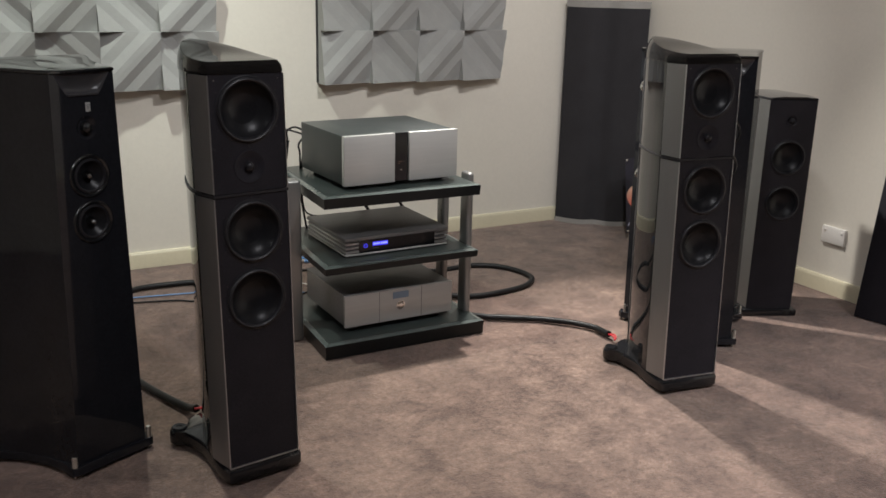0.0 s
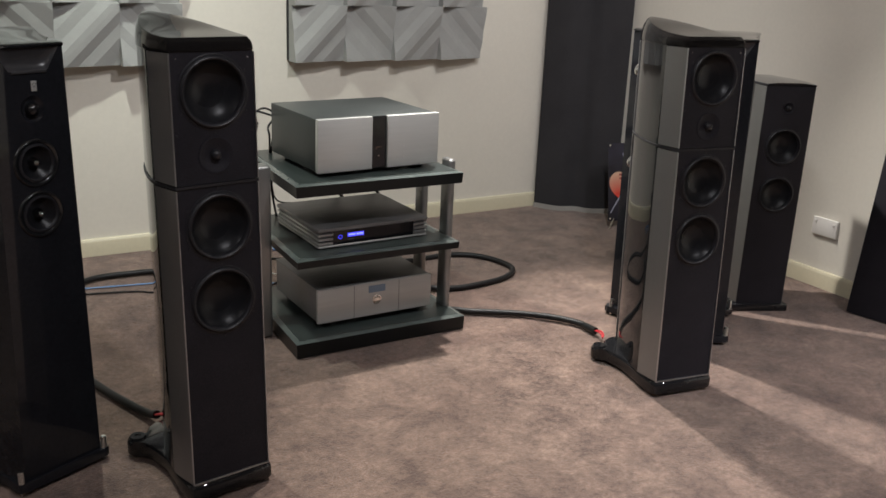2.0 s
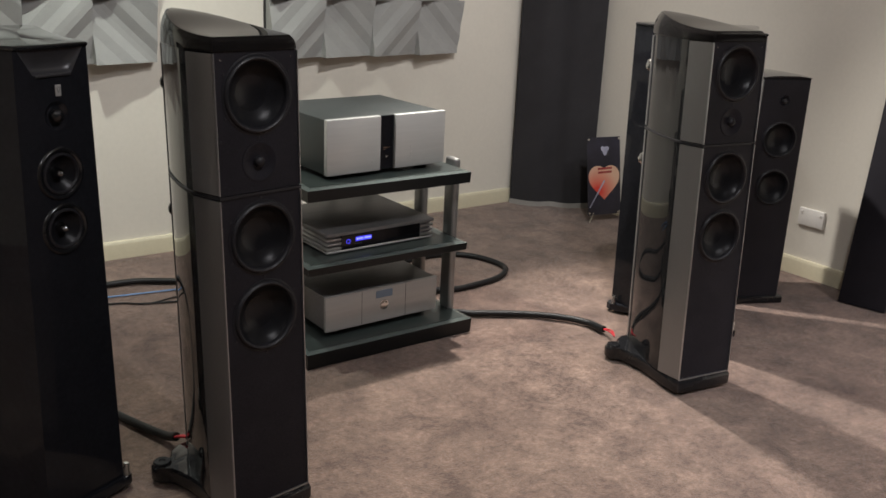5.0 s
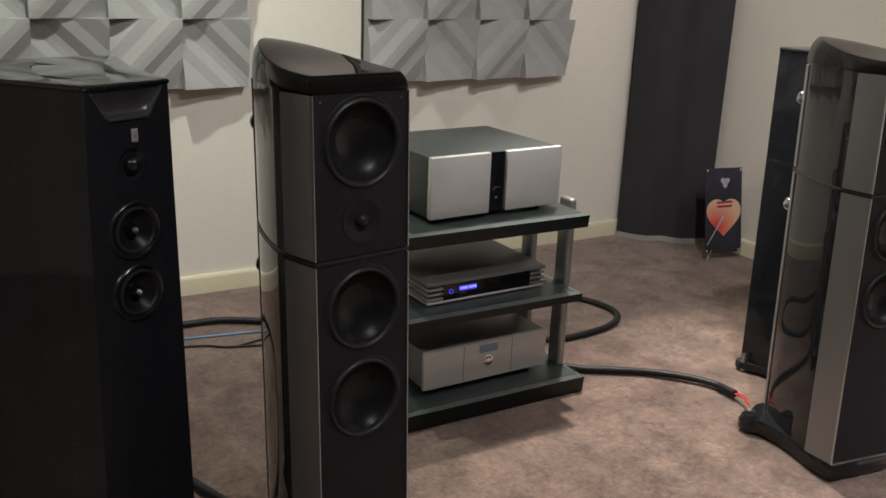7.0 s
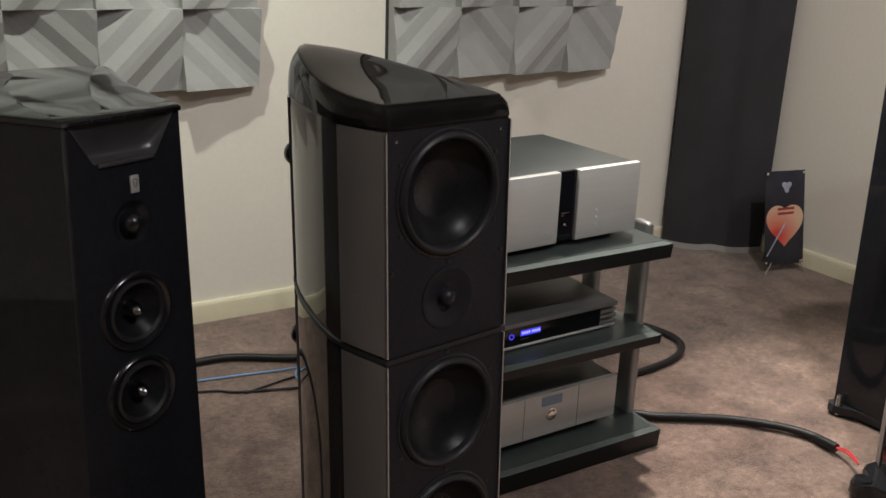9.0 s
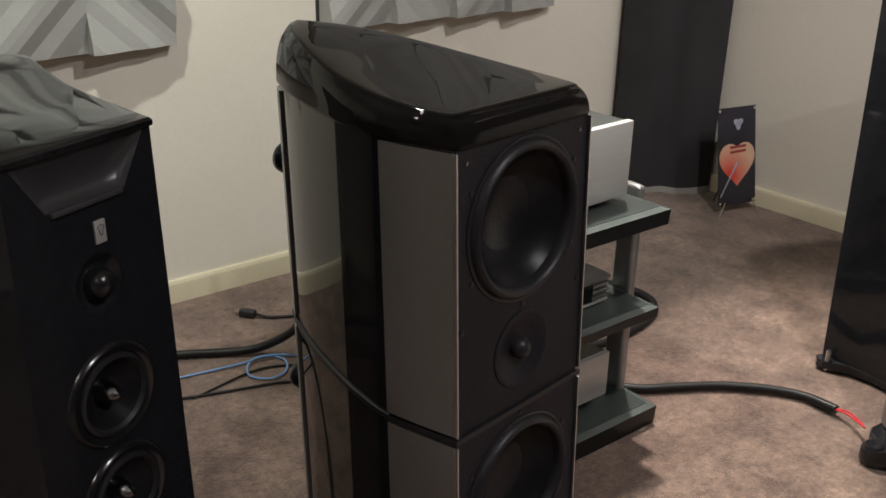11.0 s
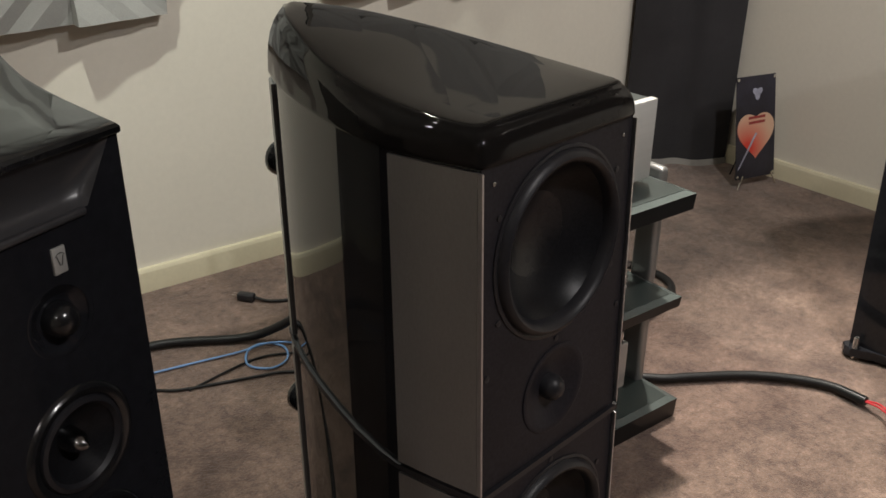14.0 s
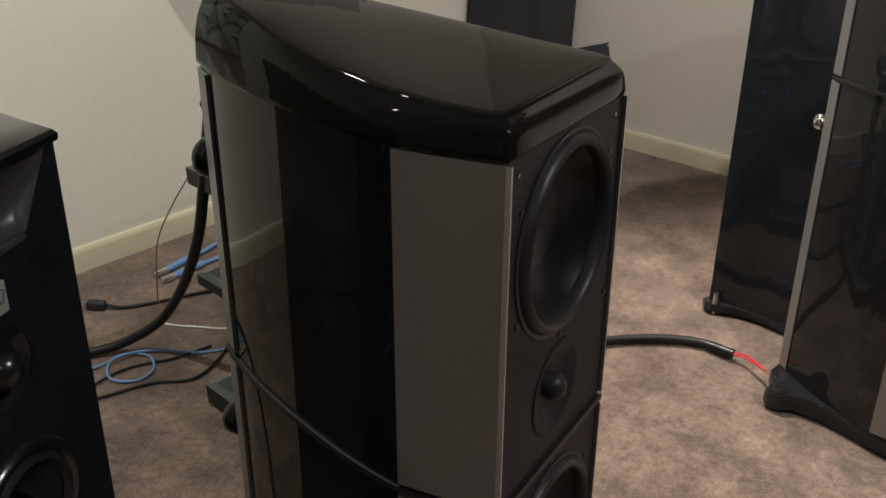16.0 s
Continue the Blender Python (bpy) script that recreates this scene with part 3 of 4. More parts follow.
    shape = mirrored(half)[:-1]
    shape = [p for i, p in enumerate(shape) if i == 0 or p != shape[i - 1]]
    base = part("base_plate", loft([[(x, y, 0.012) for x, y in shape], [(x, y, 0.030) for x, y in shape], [(x * 0.99, y * 0.99 + 0.001, 0.035) for x, y in shape]]), PAINT, root, "glossy black base with hollowed edges", smooth=30)
    for x, y in ((-0.114, 0.0), (0.114, 0.0), (-0.231, 0.272), (0.231, 0.272)):
        part("spike", lathe([(0.0, 0.0), (0.003, 0.001), (0.008, 0.010), (0.0085, 0.036), (0.0075, 0.038), (0.0075, 0.062), (0.006, 0.066), (0, 0.067)], 18, Matrix.Translation((x, y, 0))), SPIKE, base, "chrome spike")
    return root


left_black = black_tower(pose(0.269, 2.449, 0, 0, 0, 24.7), "glossy black floor-standing loudspeaker on chrome spikes, dusty on top", "black tower pair")
right_black = copy_thing(left_black, pose(2.358, 2.394, 0, 0, 0, -26.0))


# ---- small grey-sided loudspeaker by the side wall ----
def small_tower(m):
    root = thing("small_loudspeaker", m, "small black two-cone tower loudspeaker with silver-grey sides by the wall", "loudspeaker")
    S = [(0.0, 0.092), (0.06, 0.103), (0.12, 0.107), (0.20, 0.096), (0.27, 0.070)]
    ys = [0, 0.03, 0.06, 0.09, 0.12, 0.16, 0.20, 0.235, 0.27]
    shape = mirrored([(along(S, y), y) for y in ys])
    brow = lambda y: 0.877 - 0.01 * y
    cab = part("cabinet", loft([[(x, y, 0.03) for x, y in shape], [(x, y, brow(y)) for x, y in shape]], closed=False), GLOSS, root, "black curved cabinet", smooth=30)
    for s in (-1, 1):
        pts = [0.001, 0.03, 0.06, 0.075]
        ring = lambda z: [(s * (along(S, y) + 0.002), y, z) for y in pts] + [(s * (along(S, y) - 0.004), y, z) for y in reversed(pts)]
        part("side_panel", loft([ring(0.032), ring(0.874)]), DULL_TRIM, cab, "silver-grey panel", smooth=30)
    grow = [(x * 1.02, y * 1.01 - 0.002) for x, y in shape]
    part("lid", loft([[(x, y, brow(y)) for x, y in grow], [(x, y, brow(y) + 0.004) for x, y in grow], [(x * 0.985, y * 0.985 + 0.002, brow(y) + 0.007) for x, y in grow], [(x * 0.5, y, brow(y) + 0.012) for x, y in grow]]), GLOSS, root, "dark curved lid")
    part("rear_panel", loft([[(-0.07, 0.27, 0.03), (0.07, 0.27, 0.03)], [(-0.07, 0.27, brow(0.27)), (0.07, 0.27, brow(0.27))]], False, False, False), GLOSS, cab, smooth=0)
    f, W = bmesh.new(), 0.092
    for z, r, z0, z1 in ((0.797, 0.020, 0.750, 0.877), (0.652, 0.068, 0.562, 0.750), (0.470, 0.068, 0.38, 0.562)):
        pierced(-W, W, z0, z1, 0, z, r, bm=f)
    loft([[(-W, 0, 0.03), (W, 0, 0.03)], [(-W, 0, 0.38), (W, 0, 0.38)]], False, False, False, bm=f)
    bmesh.ops.remove_doubles(f, verts=f.verts, dist=0.0002)
    part("baffle", f, BAFFLE, cab, "satin black front", smooth=0)
    for z in (0.652, 0.470):
        driver(cab, "woofer", 0, z, 0.070, screws=4)
    dome(cab, 0, 0.797, 0.022, ball=0.5)
    part("plinth", box(-0.115, 0.115, -0.012, 0.285, 0.0, 0.03, 0.006), GLOSS, root, "black plinth")
    return root


small_tower(pose(2.845, 2.535, 0, 0, 0, -25.0))


def leaning_grille():
    root = thing("speaker_grille", pose(3.158, 2.369, 0.004, -9.25, 0, -77.2), "dark cloth-covered grille panel leaning against the side wall", "speaker grille")
    frame_part = part("frame", box(0.0, 0.181, 0.006, 0.024, 0.0, 0.833, 0.004), BACKING, root, "black board")
    part("cloth_front", box(0.001, 0.180, 0.0, 0.006, 0.001, 0.832, 0.0028, 2), BAFFLE, root, "dark stretched cloth")
    for x in (0.02, 0.161):
        for z in (0.04, 0.79):
            part("peg", lathe([(0.005, 0.0), (0.005, 0.008), (0.003, 0.010), (0, 0.010)], 12, Matrix.Translation((x, 0.024, z)) @ Matrix.Rotation(radians(-90), 4, "X")), RUBBER, frame_part)


leaning_grille()


# ---- equipment rack ----
RACK = pose(1.347, 2.853, 0, 0, 0, 0.0)


def rack():
    root = thing("equipment_rack", RACK, "three-shelf hi-fi rack with green-black glass-topped shelves and aluminium posts", "equipment rack")
    for z, thick, x0, x1 in ((0.586, 0.042, -0.302, 0.302), (0.341, 0.030, -0.300, 0.300), (0.058, 0.055, -0.303, 0.336)):
        c = 0.018
        def plan(g):
            return [(x0 + g, g), (x1 - g, g), (x1 - g, 0.56 - g), (x0 + 0.024 + g, 0.56 - g)]
        shelf = part("shelf", loft([[(x, y, z - thick) for x, y in plan(0.002)], [(x, y, z - 0.006) for x, y in plan(0.0)]]), SHELF_EDGE, root, "thick black shelf", smooth=0)
        part("bevel", loft([[(x, y, z - 0.006) for x, y in plan(0.0)], [(x, y, z - 0.001) for x, y in plan(c)]], False, False), BEVEL_GLASS, shelf, "polished bevel with its reflection painted in as a pale colour", smooth=0)
        part("glass_top", loft([[(x, y, z - 0.004) for x, y in plan(c)], [(x, y, z) for x, y in plan(c)]]), SHELF_TOP, shelf, "green-black glass top", smooth=0)
        for sx, sy in ((x0, 0.245), (x1, 0.13), (x1, 0.315)):
            sgn = -1 if sx < 0 else 1
            part("bolt", lathe([(0.006, -0.004), (0.006, 0.014), (0, 0.015)], 14, Matrix.Translation((sx, sy, z - thick / 2)) @ Matrix.Rotation(radians(90 * sgn), 4, "Y")), CHROME, shelf, "chrome bolt")
    for sgn, y in ((-1, 0.245), (1, 0.13), (1, 0.315)):
        x, h = (-0.331, 0.028) if sgn < 0 else (0.320, 0.014)
        post = part("post", box(x - h, x + h, y - 0.030, y + 0.030, 0.0, 0.603, 0.011, 4), POST, root, "rounded aluminium post")
        for z in (0.03, 0.32, 0.57):
            part("screw", lathe([(0.006, 0.0), (0.006, 0.002), (0.003, 0.003), (0, 0.002)], 14, Matrix.Translation((x + sgn * h, y - 0.01, z)) @ Matrix.Rotation(radians(90 * sgn), 4, "Y")), CHROME, post)
    return root


rack()


def big_amplifier():
    root = thing("integrated_amplifier", RACK @ pose(0.022, 0.082, 0.586, 0, 0, 3.0), "silver-fronted amplifier with a black centre strip on the top shelf", "amplifier")
    part("case", box(-0.222, 0.222, 0.012, 0.37, 0.016, 0.186, 0.003), CASE, root, "dark grey case")
    part("front_plate", box(-0.227, -0.029, -0.008, 0.012, 0.014, 0.188, 0.004), ALU, root, "brushed silver plate")
    part("front_plate", box(0.027, 0.227, -0.008, 0.012, 0.014, 0.188, 0.004), ALU, root, "brushed silver plate")
    strip = part("display_strip", box(-0.030, 0.026, 0.002, 0.012, 0.016, 0.186), BLACK_GLASS, root, "black glass centre strip", smooth=0)
    for x0, x1, z in ((-0.013, 0.004, 0.083), (0.008, 0.011, 0.083), (-0.013, -0.006, 0.077)):
        part("legend", box(x0, x1, 0.0012, 0.002, z, z + 0.0026), AMBER, strip, "dim amber display line", smooth=0)
    part("standby_led", lathe([(0.004, 0.0), (0.003, 0.002), (0, 0.003)], 14, facing(0, 0.002, 0.055)), CHROME, strip)
    for sx, z in ((-0.06, 0.045), (0.09, 0.045), (0.09, 0.063), (0.09, 0.081)):
        part("button", lathe([(0.004, 0.0), (0.004, 0.0015), (0, 0.0016)], 12, facing(sx, -0.008, z)), ALU, root)
    for x in (-0.17, 0.17):
        for y in (0.05, 0.32):
            part("foot", lathe([(0.0, 0.0), (0.022, 0.0), (0.024, 0.004), (0.024, 0.016)], 20, Matrix.Translation((x, y, 0))), RUBBER, root)
    for x in (-0.12, -0.03, 0.06, 0.14):
        part("socket", lathe([(0.010, 0.0), (0.010, 0.02), (0.006, 0.022), (0, 0.022)], 14, Matrix.Translation((x, 0.37, 0.10)) @ Matrix.Rotation(radians(-90), 4, "X")), CHROME, root)
    return root


def preamplifier():
    root = thing("preamplifier", RACK @ pose(0.010, 0.080, 0.341, 0, 0, 1.5), "low silver streaming preamplifier with grooved sides and a lit blue display", "preamplifier")
    part("case", box(-0.200, 0.200, 0.010, 0.35, 0.012, 0.060, 0.001), ALU_DARK, root)
    for k, z in enumerate((0.014, 0.029, 0.044)):
        for s in (-1, 1):
            part("side_rib", box(min(s * 0.152, s * 0.206), max(s * 0.152, s * 0.206), 0.0, 0.355, z, z + 0.009, 0.003, 2), EDGE, root, "rounded silver rib")
    part("base_rib", box(-0.206, 0.206, 0.0, 0.355, 0.004, 0.012, 0.003, 2), ALU, root, "rounded silver rib")
    part("lid", box(-0.208, 0.208, -0.002, 0.357, 0.059, 0.072, 0.004, 2), ALU_DARK, root, "brushed dark silver lid")
    glass = part("display", box(-0.152, 0.152, 0.002, 0.010, 0.012, 0.059), BLACK_GLASS, root, "black glass display front", smooth=0)
    part("readout", box(-0.100, -0.040, 0.0012, 0.002, 0.034, 0.048), GLOW, glass, "lit blue readout", smooth=0)
    bars = bmesh.new()
    for k in range(8):
        x = -0.096 + 0.0066 * k + (0.003 if k > 3 else 0)
        box(x, x + 0.0042, 0.0005, 0.0012, 0.0385, 0.0445, bm=bars)
    part("readout_bars", bars, GLOW_TEXT, glass, "pale readout characters", smooth=0)
    ringm = bmesh.new()
    lathe([(0.0075, 0.0), (0.0075, 0.001), (0.0055, 0.001), (0.0055, 0.0)], 24, facing(-0.127, 0.002, 0.037), bm=ringm)
    part("power_ring", ringm, GLOW, glass, "lit blue ring")
    part("legend", box(-0.10, -0.075, 0.0012, 0.002, 0.024, 0.0275), CASE, glass, smooth=0)
    for x in (-0.15, 0.15):
        for y in (0.05, 0.30):
            part("foot", lathe([(0.0, 0.0), (0.012, 0.0), (0.014, 0.005)], 16, Matrix.Translation((x, y, 0))), RUBBER, root)
    return root


def power_amplifier():
    root = thing("power_amplifier", RACK @ pose(0.022, 0.083, 0.058, 0, 0, 1.0), "silver power amplifier with a small grey-blue window and a round button", "amplifier")
    part("case", box(-0.215, 0.215, 0.012, 0.38, 0.022, 0.134, 0.002), ALU_DARK, root, "dark silver case")
    part("lid", box(-0.217, 0.217, 0.010, 0.382, 0.134, 0.138, 0.0015), ALU_DARK, root)
    part("front_plate", box(-0.220, 0.220, -0.002, 0.012, 0.020, 0.140, 0.003), ALU, root, "brushed silver front")
    part("window", box(-0.030, 0.034, -0.004, -0.001, 0.105, 0.130), LCD, root, "small grey-blue window", smooth=0)
    b = part("button", lathe([(0.017, 0.0), (0.017, 0.002), (0.0135, 0.0025), (0.013, 0.006), (0.011, 0.007), (0, 0.007)], 28, facing(0.002, -0.002, 0.078)), CHROME, root, "round chrome button")
    for x in (-0.085, 0.088):
        part("groove", box(x, x + 0.0015, -0.0024, 0.0, 0.022, 0.138), CASE, root, smooth=0)
    for x in (-0.17, 0.17):
        for y in (0.05, 0.33):
            part("foot", lathe([(0.0, 0.0), (0.02, 0.0), (0.024, 0.006), (0.024, 0.022)], 20, Matrix.Translation((x, y, 0))), RUBBER, root)
    return root


big_amplifier(), preamplifier(), power_amplifier()


# ---- folded acoustic wall panels ----
TILE = 0.246
FOLD = [(0.0, 0.0), (0.12, 0.03), (0.32, 0.38), (0.54, 0.46), (0.86, 0.92), (1.0, 1.0)]


def tile_mesh(kind):
    """One folded tile: proud at its lower left and upper right corners. kind 0: creased from lower left to upper right; 1: from upper left to lower right."""
    bm = bmesh.new()
    lows, highs = 0.048, 0.092
    us = sorted({s * u for u, _ in FOLD for s in (-1, 1)})
    bars = []
    for u in us:
        f = along(FOLD, abs(u))
        d = highs + (lows - highs) * f if kind == 0 else lows + (highs - lows) * f
        h = (1 - abs(u)) / 2
        if kind == 0:
            a, b = (0.5 + u / 2 - h, 0.5 - u / 2 - h), (0.5 + u / 2 + h, 0.5 - u / 2 + h)
        else:
            a, b = (0.5 + u / 2 - h, 0.5 + u / 2 + h), (0.5 + u / 2 + h, 0.5 + u / 2 - h)
        bars.append([(x * TILE, -d, z * TILE) for x, z in ((a, b) if abs(u) < 1 else (a,))])
    rows = [[bm.verts.new(p) for p in bar] for bar in bars]
    for a, b in zip(rows, rows[1:]):
        bm.faces.new(a + b[::-1])
    bmesh.ops.recalc_face_normals(bm, faces=bm.faces)
    rim = [e for e in bm.edges if e.is_boundary]
    side = bmesh.ops.extrude_edge_only(bm, edges=rim)["geom"]
    for v in side:
        if isinstance(v, bmesh.types.BMVert):
            v.co.y = -0.012
    return bm


TILES = []
for kind in (0, 1):
    proto = part("tile", tile_mesh(kind), FOAM, smooth=0)
    TILES.append(proto.data)
    bpy.data.objects.remove(proto)


def wall_panel(x0, rows=5, cols=4, z0=0.803):
    root = thing("acoustic_panel", pose(x0, BACK, z0), "grey acoustic wall panel of folded diamond tiles", "acoustic panel", "acoustic panels on the wall")
    part("backing_board", box(-0.006, cols * TILE + 0.002, -0.012, 0.0, 0.004, rows * TILE), BACKING, root, "black backing board", smooth=0)
    for r in range(rows):
        for c in range(cols):
            ob = new("tile", TILES[(r + c + COL0) % 2])
            ob.parent = root
            ob.matrix_basis = pose(c * TILE, 0, r * TILE)
    return root


COL0 = 0
wall_panel(0.075)
wall_panel(1.545)


# ---- corner bass trap ----
def bass_trap():
    root = thing("bass_trap", pose(3.103, 4.04, 0, 0, 0, -39.0), "black cloth bass trap bowed across the room corner", "bass trap")
    n = 24
    front = []
    for i in range(n + 1):
        u = -1 + 2 * i / n
        flute = 0.034 * math.exp(-(u / 0.24) ** 2)
        front.append((0.215 * u, -0.055 * (1 - u * u) + flute))
    back = [(0.19, 0.03), (0.0, 0.19), (-0.19, 0.02)]
    shape = front + back
    part("cloth_body", loft([[(x, y, 0.025) for x, y in shape], [(x, y, 1.165) for x, y in shape]]), CLOTH, root, "black cloth front", smooth=50)
    grow = [(x * 1.015, y * 1.02 - 0.003) for x, y in shape]
    for z0, z1 in ((0.0, 0.025), (1.165, 1.20)):
        part("rim", loft([[(x, y, z0) for x, y in grow], [(x, y, z1) for x, y in grow]]), TRAP_RIM, root, "grey rim", smooth=30)


bass_trap()


# ---- small banner on a stand ----
def banner():
    root = thing("banner_stand", pose(3.145, 3.668, 0, 0, 0, -11.6), "small dark banner with a red and cream heart", "banner")
    lean = Matrix.Rotation(radians(-11), 4, "X")
    W, H = 0.097, 0.425
    def sheet(shape, y, mat, name, parent, label=""):
        bm = bmesh.new()
        bm.faces.new([bm.verts.new(lean @ Vector((x, y, z))) for x, z in shape])
        ob = part(name, bm, mat, parent, label, smooth=0)
        return ob
    cloth = part("banner_cloth", box(-W, W, -0.001, 0.001, 0.035, H), PRINT, root, "dark printed sheet with a red and cream heart", smooth=0)
    cloth.data.transform(lean)
    heart = []
    for i in range(48):
        a = 2 * math.pi * i / 48
        heart.append((math.copysign(0.092 * abs(math.sin(a)) ** 2.3, math.sin(a)), 0.212 + 0.0064 * (13.5 * math.cos(a) - 3.2 * math.cos(2 * a) - 1.2 * math.cos(3 * a) - 0.6 * math.cos(4 * a))))
    sheet(heart, -0.0022, HEART, "heart_print", cloth, "cream and red heart")
    sheet([(0.006 + (0.021 + 0.006 * math.cos(3 * i * 0.2618 - 1.571)) * math.cos(i * 0.2618), 0.360 + (0.021 + 0.006 * math.cos(3 * i * 0.2618 - 1.571)) * math.sin(i * 0.2618)) for i in range(24)], -0.0022, PALE, "pale_mark", cloth, "pale round mark")
    for z, w in ((0.262, 0.042), (0.243, 0.040)):
        sheet([(-w + 0.004, z), (w + 0.004, z + 0.002), (w + 0.004, z + 0.012), (-w + 0.004, z + 0.010)], -0.0032, PRINT_RED, "print_line", cloth, "dark red line of print")
    sheet([(-0.090, 0.075), (-0.085, 0.072), (0.006, 0.205), (-0.002, 0.210)], -0.0032, PALE, "needle_print", cloth, "pale slanting streak")
    for s in (-1, 1):
        bm = tube([lean @ Vector((-s * W, 0.004, 0.04)), lean @ Vector((0, 0.02, 0.22)), lean @ Vector((s * W, 0.004, H))], 0.003, 8, 6)
        part("strut", bm, RUBBER, root, "thin black strut")
        part("leg", tube([(s * 0.07, 0.0, 0.05), (s * W, -0.012, 0.0)], 0.003, 8, 2), CHROME, root, "short metal leg")
        for z in (0.045, H - 0.01):
            part("eyelet", lathe([(0.006, 0.0), (0.006, 0.003), (0, 0.004)], 12, lean @ facing(s * (W - 0.008), -0.001, z)), CHROME, cloth)
    part("leg", tube([lean @ Vector((0, 0.02, 0.22)), Vector((0, 0.14, 0.0))], 0.003, 8, 3), RUBBER, root)


PRINT = material("dark_print", (0.018, 0.017, 0.028), 0.4, mottle=0.5, mottle_scale=9, grain=0.1)
HEART = bpy.data.materials.new("heart_print")
HEART.use_nodes = True
hn, hl = HEART.node_tree.nodes, HEART.node_tree.links
hb = hn["Principled BSDF"]
hb.inputs["Roughness"].default_value = 0.4
hc, hd, hr = hn.new("ShaderNodeTexCoord"), hn.new("ShaderNodeVectorMath"), hn.new("ShaderNodeValToRGB")
hd.operation = "DISTANCE"
hd.inputs[1].default_value = (-0.038, 0.03, 0.150)
hr.color_ramp.elements[0].position, hr.color_ramp.elements[0].color = 0.02, (0.62, 0.05, 0.03, 1)
hr.color_ramp.elements[1].position, hr.color_ramp.elements[1].color = 0.125, (0.66, 0.43, 0.30, 1)
hl.new(hc.outputs["Object"], hd.inputs[0]), hl.new(hd.outputs["Value"], hr.inputs["Fac"]), hl.new(hr.outputs["Color"], hb.inputs["Base Color"])
PALE = material("pale_print", (0.35, 0.36, 0.46), 0.4, mottle=0.3, mottle_scale=30)
PRINT_RED = material("dark_red_print", (0.28, 0.03, 0.03), 0.4, mottle=0.3, mottle_scale=60)
banner()


# ---- wall socket ----
def socket():
    root = thing("wall_socket", pose(3.316, 2.638, 0.26, 0, 0, SLANT - 90), "white double power socket on the side wall", "wall socket")
    part("plate", box(-0.059, 0.059, -0.009, 0.012, -0.037, 0.037, 0.003), WHITE_PLASTIC, root)
    for s in (-1, 1):
        part("switch", box(s * 0.044 - 0.006, s * 0.044 + 0.006, -0.012, -0.008, 0.014, 0.026, 0.0015), WHITE_PLASTIC, root)


socket()


# ---- cables ----
def cable(name, points, r, mat, label, n=10):
    ob = part(name, tube(points, r, n), mat, smooth=60)
    return tagged(ob, label, "cable")



# amplifier to the right-hand tower
run = thing("speaker_cable", pose(0, 0, 0), "thick black speaker cable ending in red wires", "cable", "speaker cables")
part("sleeve", tube([(1.60, 3.30, 0.10), (1.66, 3.10, 0.02), (1.75, 2.98, 0.016), (1.838, 2.922, 0.016), (1.949, 2.85, 0.016), (2.035, 2.76, 0.018), (2.080, 2.68, 0.018), (2.080, 2.60, 0.022)], 0.0115, 10), CABLE, run, smooth=60)
part("collar", tube([(2.081, 2.665, 0.0185), (2.080, 2.597, 0.022)], 0.0123, 10, 3), SHELF_EDGE, run, "grey end sleeve", smooth=60)
for k in (-0.004, 0.004):
    part("wire", tube([(2.080 + k * 0.6, 2.600, 0.022), (2.075 + k * 0.8, 2.565, 0.030 + k * 0.5), (2.055 + k, 2.53, 0.036), (2.022, 2.492, 0.046)], 0.0026, 8), RED, run, "red wire", smooth=60)

# amplifier to the left-hand tower
run = thing("speaker_cable", pose(0, 0, 0), "thick black speaker cable hanging from the amplifier to the carpet", "cable", "speaker cables")
part("sleeve", tube([(1.085, 3.335, 0.70), (1.078, 3.34, 0.66), (1.074, 3.36, 0.564), (1.089, 3.42, 0.415), (1.107, 3.52, 0.256), (1.113, 3.64, 0.112), (1.068, 3.72, 0.04), (1.00, 3.77, 0.016), (0.853, 3.853, 0.015), (0.751, 3.872, 0.015), (0.58, 3.86, 0.015), (0.42, 3.70, 0.015), (0.36, 3.40, 0.015), (0.385, 3.10, 0.015), (0.429, 2.917, 0.015), (0.475, 2.778, 0.016), (0.517, 2.661, 0.022), (0.533, 2.60, 0.04)], 0.012, 10), CABLE, run, smooth=60)
for k in (-0.004, 0.004):
    part("wire", tube([(0.533 + k, 2.60, 0.04), (0.540 + k, 2.575, 0.052), (0.548, 2.55, 0.058)], 0.0035, 8), RED, run, "red wire", smooth=60)
    part("lead", tube([(1.085 + k, 3.335, 0.70), (1.075 + k * 3, 3.33, 0.735), (1.10 + k * 4, 3.315, 0.745 + k), (1.16, 3.30, 0.72 + k)], 0.0035, 8), CABLE, run, "thin black lead", smooth=60)
part("collar", tube([(1.0765, 3.345, 0.63), (1.083, 3.336, 0.70)], 0.0135, 10, 3), SHELF_EDGE, run, "grey end sleeve", smooth=60)

cable("power_cable", [(1.60, 3.42, 0.10), (1.85, 3.58, 0.014), (2.046, 3.589, 0.013), (2.158, 3.53, 0.013), (2.212, 3.42, 0.013), (2.208, 3.313, 0.013), (2.123, 3.238, 0.013), (1.988, 3.207, 0.013), (1.831, 3.214, 0.013), (1.62, 3.30, 0.03)], 0.012, CABLE, "thick black cable looped on the carpet")
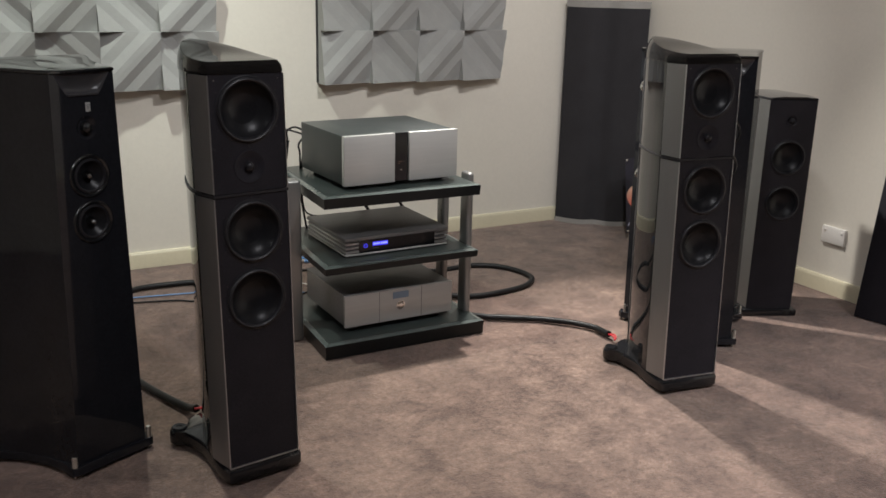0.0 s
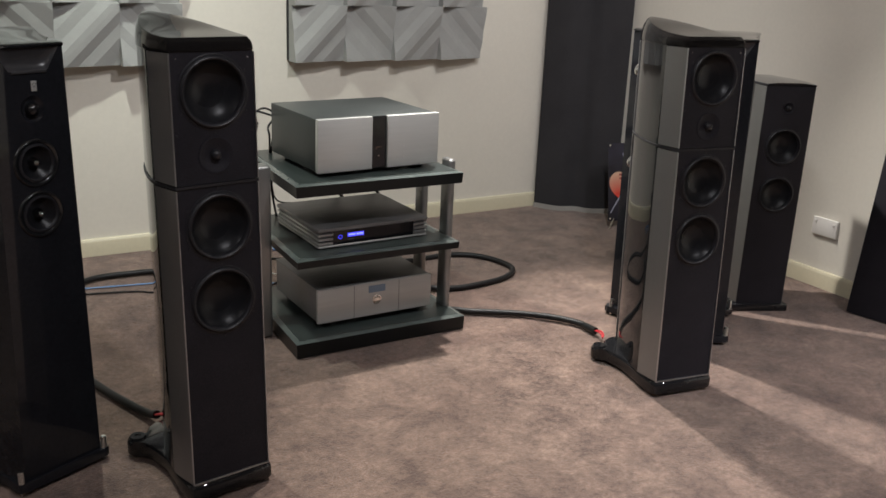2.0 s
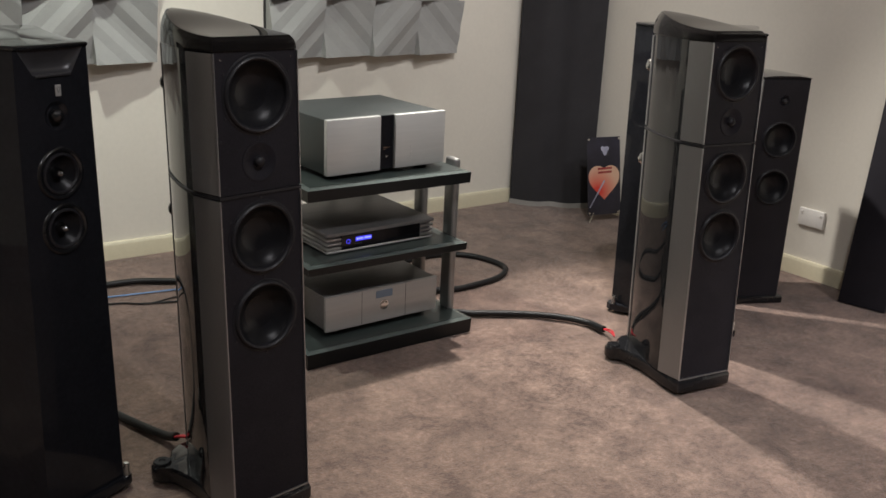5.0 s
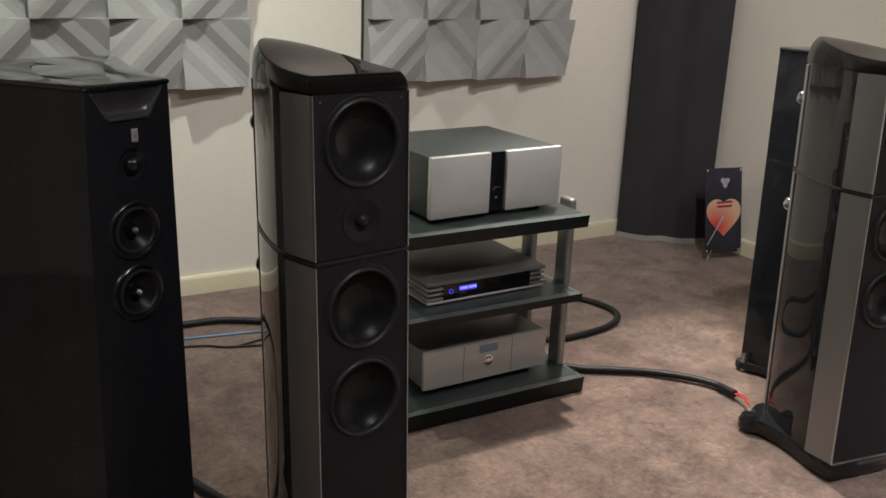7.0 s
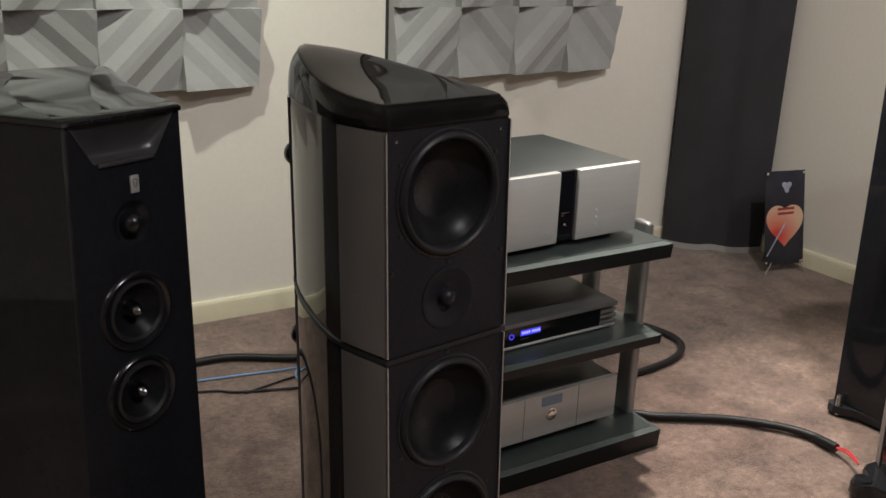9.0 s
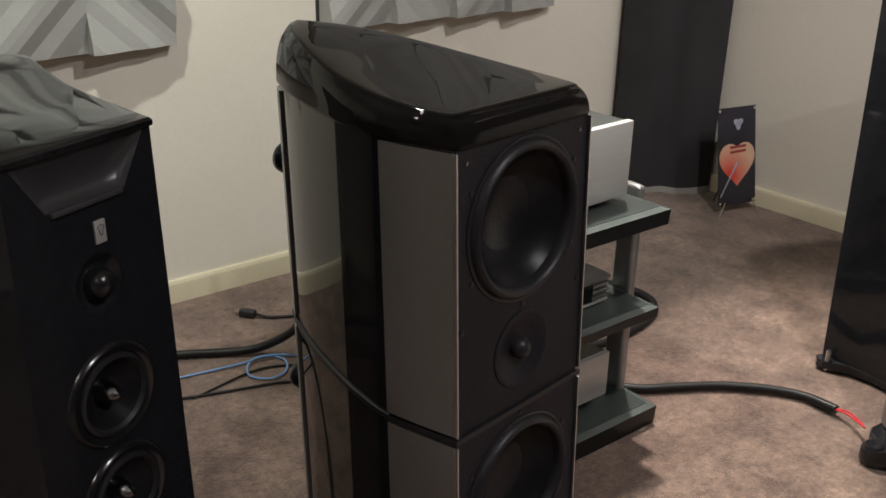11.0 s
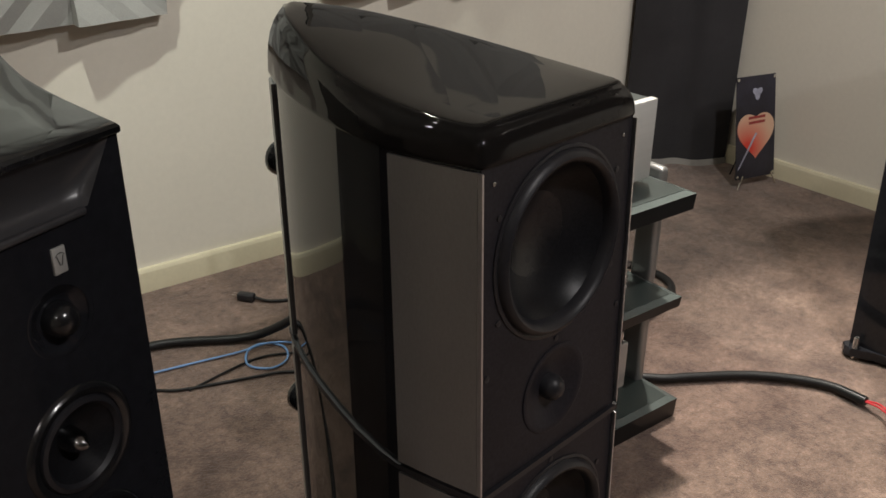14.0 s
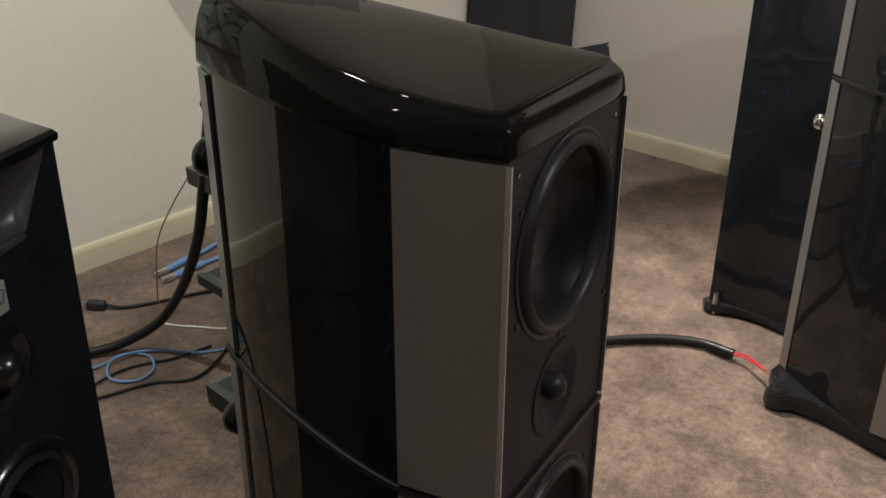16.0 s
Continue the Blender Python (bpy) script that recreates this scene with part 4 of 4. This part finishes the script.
cable("network_cable", [(0.50, 3.80, 0.006), (0.719, 3.763, 0.006), (0.86, 3.74, 0.006), (0.985, 3.718, 0.007), (1.046, 3.722, 0.007), (1.085, 3.675, 0.007), (1.062, 3.615, 0.007), (1.008, 3.600, 0.007), (0.968, 3.648, 0.007), (1.0, 3.705, 0.013), (1.07, 3.70, 0.013), (1.136, 3.655, 0.007), (1.178, 3.596, 0.007), (1.251, 3.557, 0.007), (1.35, 3.50, 0.05)], 0.0030, BLUE, "thin blue network cable with a loop on the carpet", 8)
cable("mains_lead", [(0.45, 3.75, 0.006), (0.705, 3.689, 0.006), (0.782, 3.645, 0.006), (0.929, 3.598, 0.006), (1.027, 3.566, 0.006), (1.097, 3.512, 0.007), (1.18, 3.53, 0.007), (1.30, 3.60, 0.008)], 0.0038, CABLE, "thin black lead on the carpet", 8)
cable("mains_lead", [(0.80, 3.63, 0.006), (1.00, 3.665, 0.006), (1.12, 3.62, 0.006), (1.22, 3.60, 0.006)], 0.0032, CABLE, "thin black lead on the carpet", 8)
lead = thing("mains_lead", pose(0, 0, 0), "black lead with a moulded mains plug on the carpet", "cable")
part("lead", tube([(1.145, 3.955, 0.014), (1.18, 3.918, 0.008), (1.272, 3.877, 0.007), (1.375, 3.839, 0.007), (1.50, 3.75, 0.02)], 0.0048, 8), CABLE, lead, smooth=60)
body_plug = part("plug_body", box(-0.013, 0.013, -0.026, 0.026, 0.0, 0.024, 0.006, 3), RUBBER, lead, "black moulded plug")
body_plug.matrix_basis = pose(1.128, 3.975, 0.002, 0, 0, 38)
for k in (-0.006, 0.006):
    pin = part("pin", box(k - 0.001, k + 0.001, 0.026, 0.042, 0.010, 0.016), CHROME, body_plug, smooth=0)
cable("bare_wire", [(1.07, 3.345, 0.66), (1.108, 3.45, 0.552), (1.148, 3.60, 0.411), (1.175, 3.72, 0.269), (1.215, 3.81, 0.10), (1.25, 3.86, 0.012), (1.30, 3.86, 0.006)], 0.0018, COPPER, "thin bare wire hanging from the amplifier", 6)
cable("twisted_wire", [(1.205, 3.775, 0.004), (1.223, 3.742, 0.004), (1.262, 3.69, 0.004), (1.299, 3.642, 0.004), (1.38, 3.60, 0.01)], 0.0028, WHITE_PLASTIC, "pale twisted wire on the carpet", 6)
for (ax, ay), (bx, by) in (((1.332, 4.008), (1.600, 4.055)), ((1.327, 3.968), (1.545, 3.978))):
    xlr = thing("audio_cable", pose(0, 0, 0), "blue audio cable with a silver connector on the carpet", "cable", "blue audio cables")
    way = (Vector((bx, by, 0)) - Vector((ax, ay, 0))).normalized()
    turn = way.to_track_quat("Z", "Y").to_matrix().to_4x4()
    part("connector", lathe([(0, 0), (0.0085, 0), (0.0095, 0.003), (0.0095, 0.040), (0.0088, 0.043), (0, 0.043)], 16, Matrix.Translation((ax, ay, 0.012)) @ turn), CHROME, xlr, "silver connector shell")
    part("boot", lathe([(0, 0.043), (0.0075, 0.043), (0.0075, 0.055), (0.010, 0.056), (0.010, 0.14), (0.007, 0.15), (0, 0.15)], 16, Matrix.Translation((ax, ay, 0.012)) @ turn), BLUE, xlr, "blue sleeve")
    part("lead", tube([Vector((ax, ay, 0.012)) + way * 0.14, Vector((ax, ay, 0.010)) + way * 0.20, Vector((bx, by, 0.009)), Vector((bx + 0.12, by - 0.05, 0.009))], 0.006, 8), BLUE, xlr, smooth=60)
# leads behind the amplifier
for pts, r in (([(1.20, 3.31, 0.715), (1.154, 3.33, 0.705), (1.13, 3.33, 0.68), (1.135, 3.332, 0.65), (1.137, 3.335, 0.60), (1.15, 3.36, 0.45), (1.2, 3.38, 0.2)], 0.004), ([(1.20, 3.31, 0.67), (1.165, 3.33, 0.655), (1.145, 3.335, 0.62), (1.16, 3.36, 0.42), (1.25, 3.37, 0.38)], 0.003)):
    cable("interconnect_lead", pts, r, CABLE, "thin black lead hanging behind the amplifier", 8)
for x0, x1 in ((1.42, 1.40), (1.52, 1.55)):
    cable("interconnect_lead", [(x0, 3.26, 0.66), (x0 + 0.01, 3.37, 0.56), (x1, 3.38, 0.46), (x1 + 0.03, 3.33, 0.38)], 0.006, CABLE, "black lead hanging behind the rack shelves", 8)
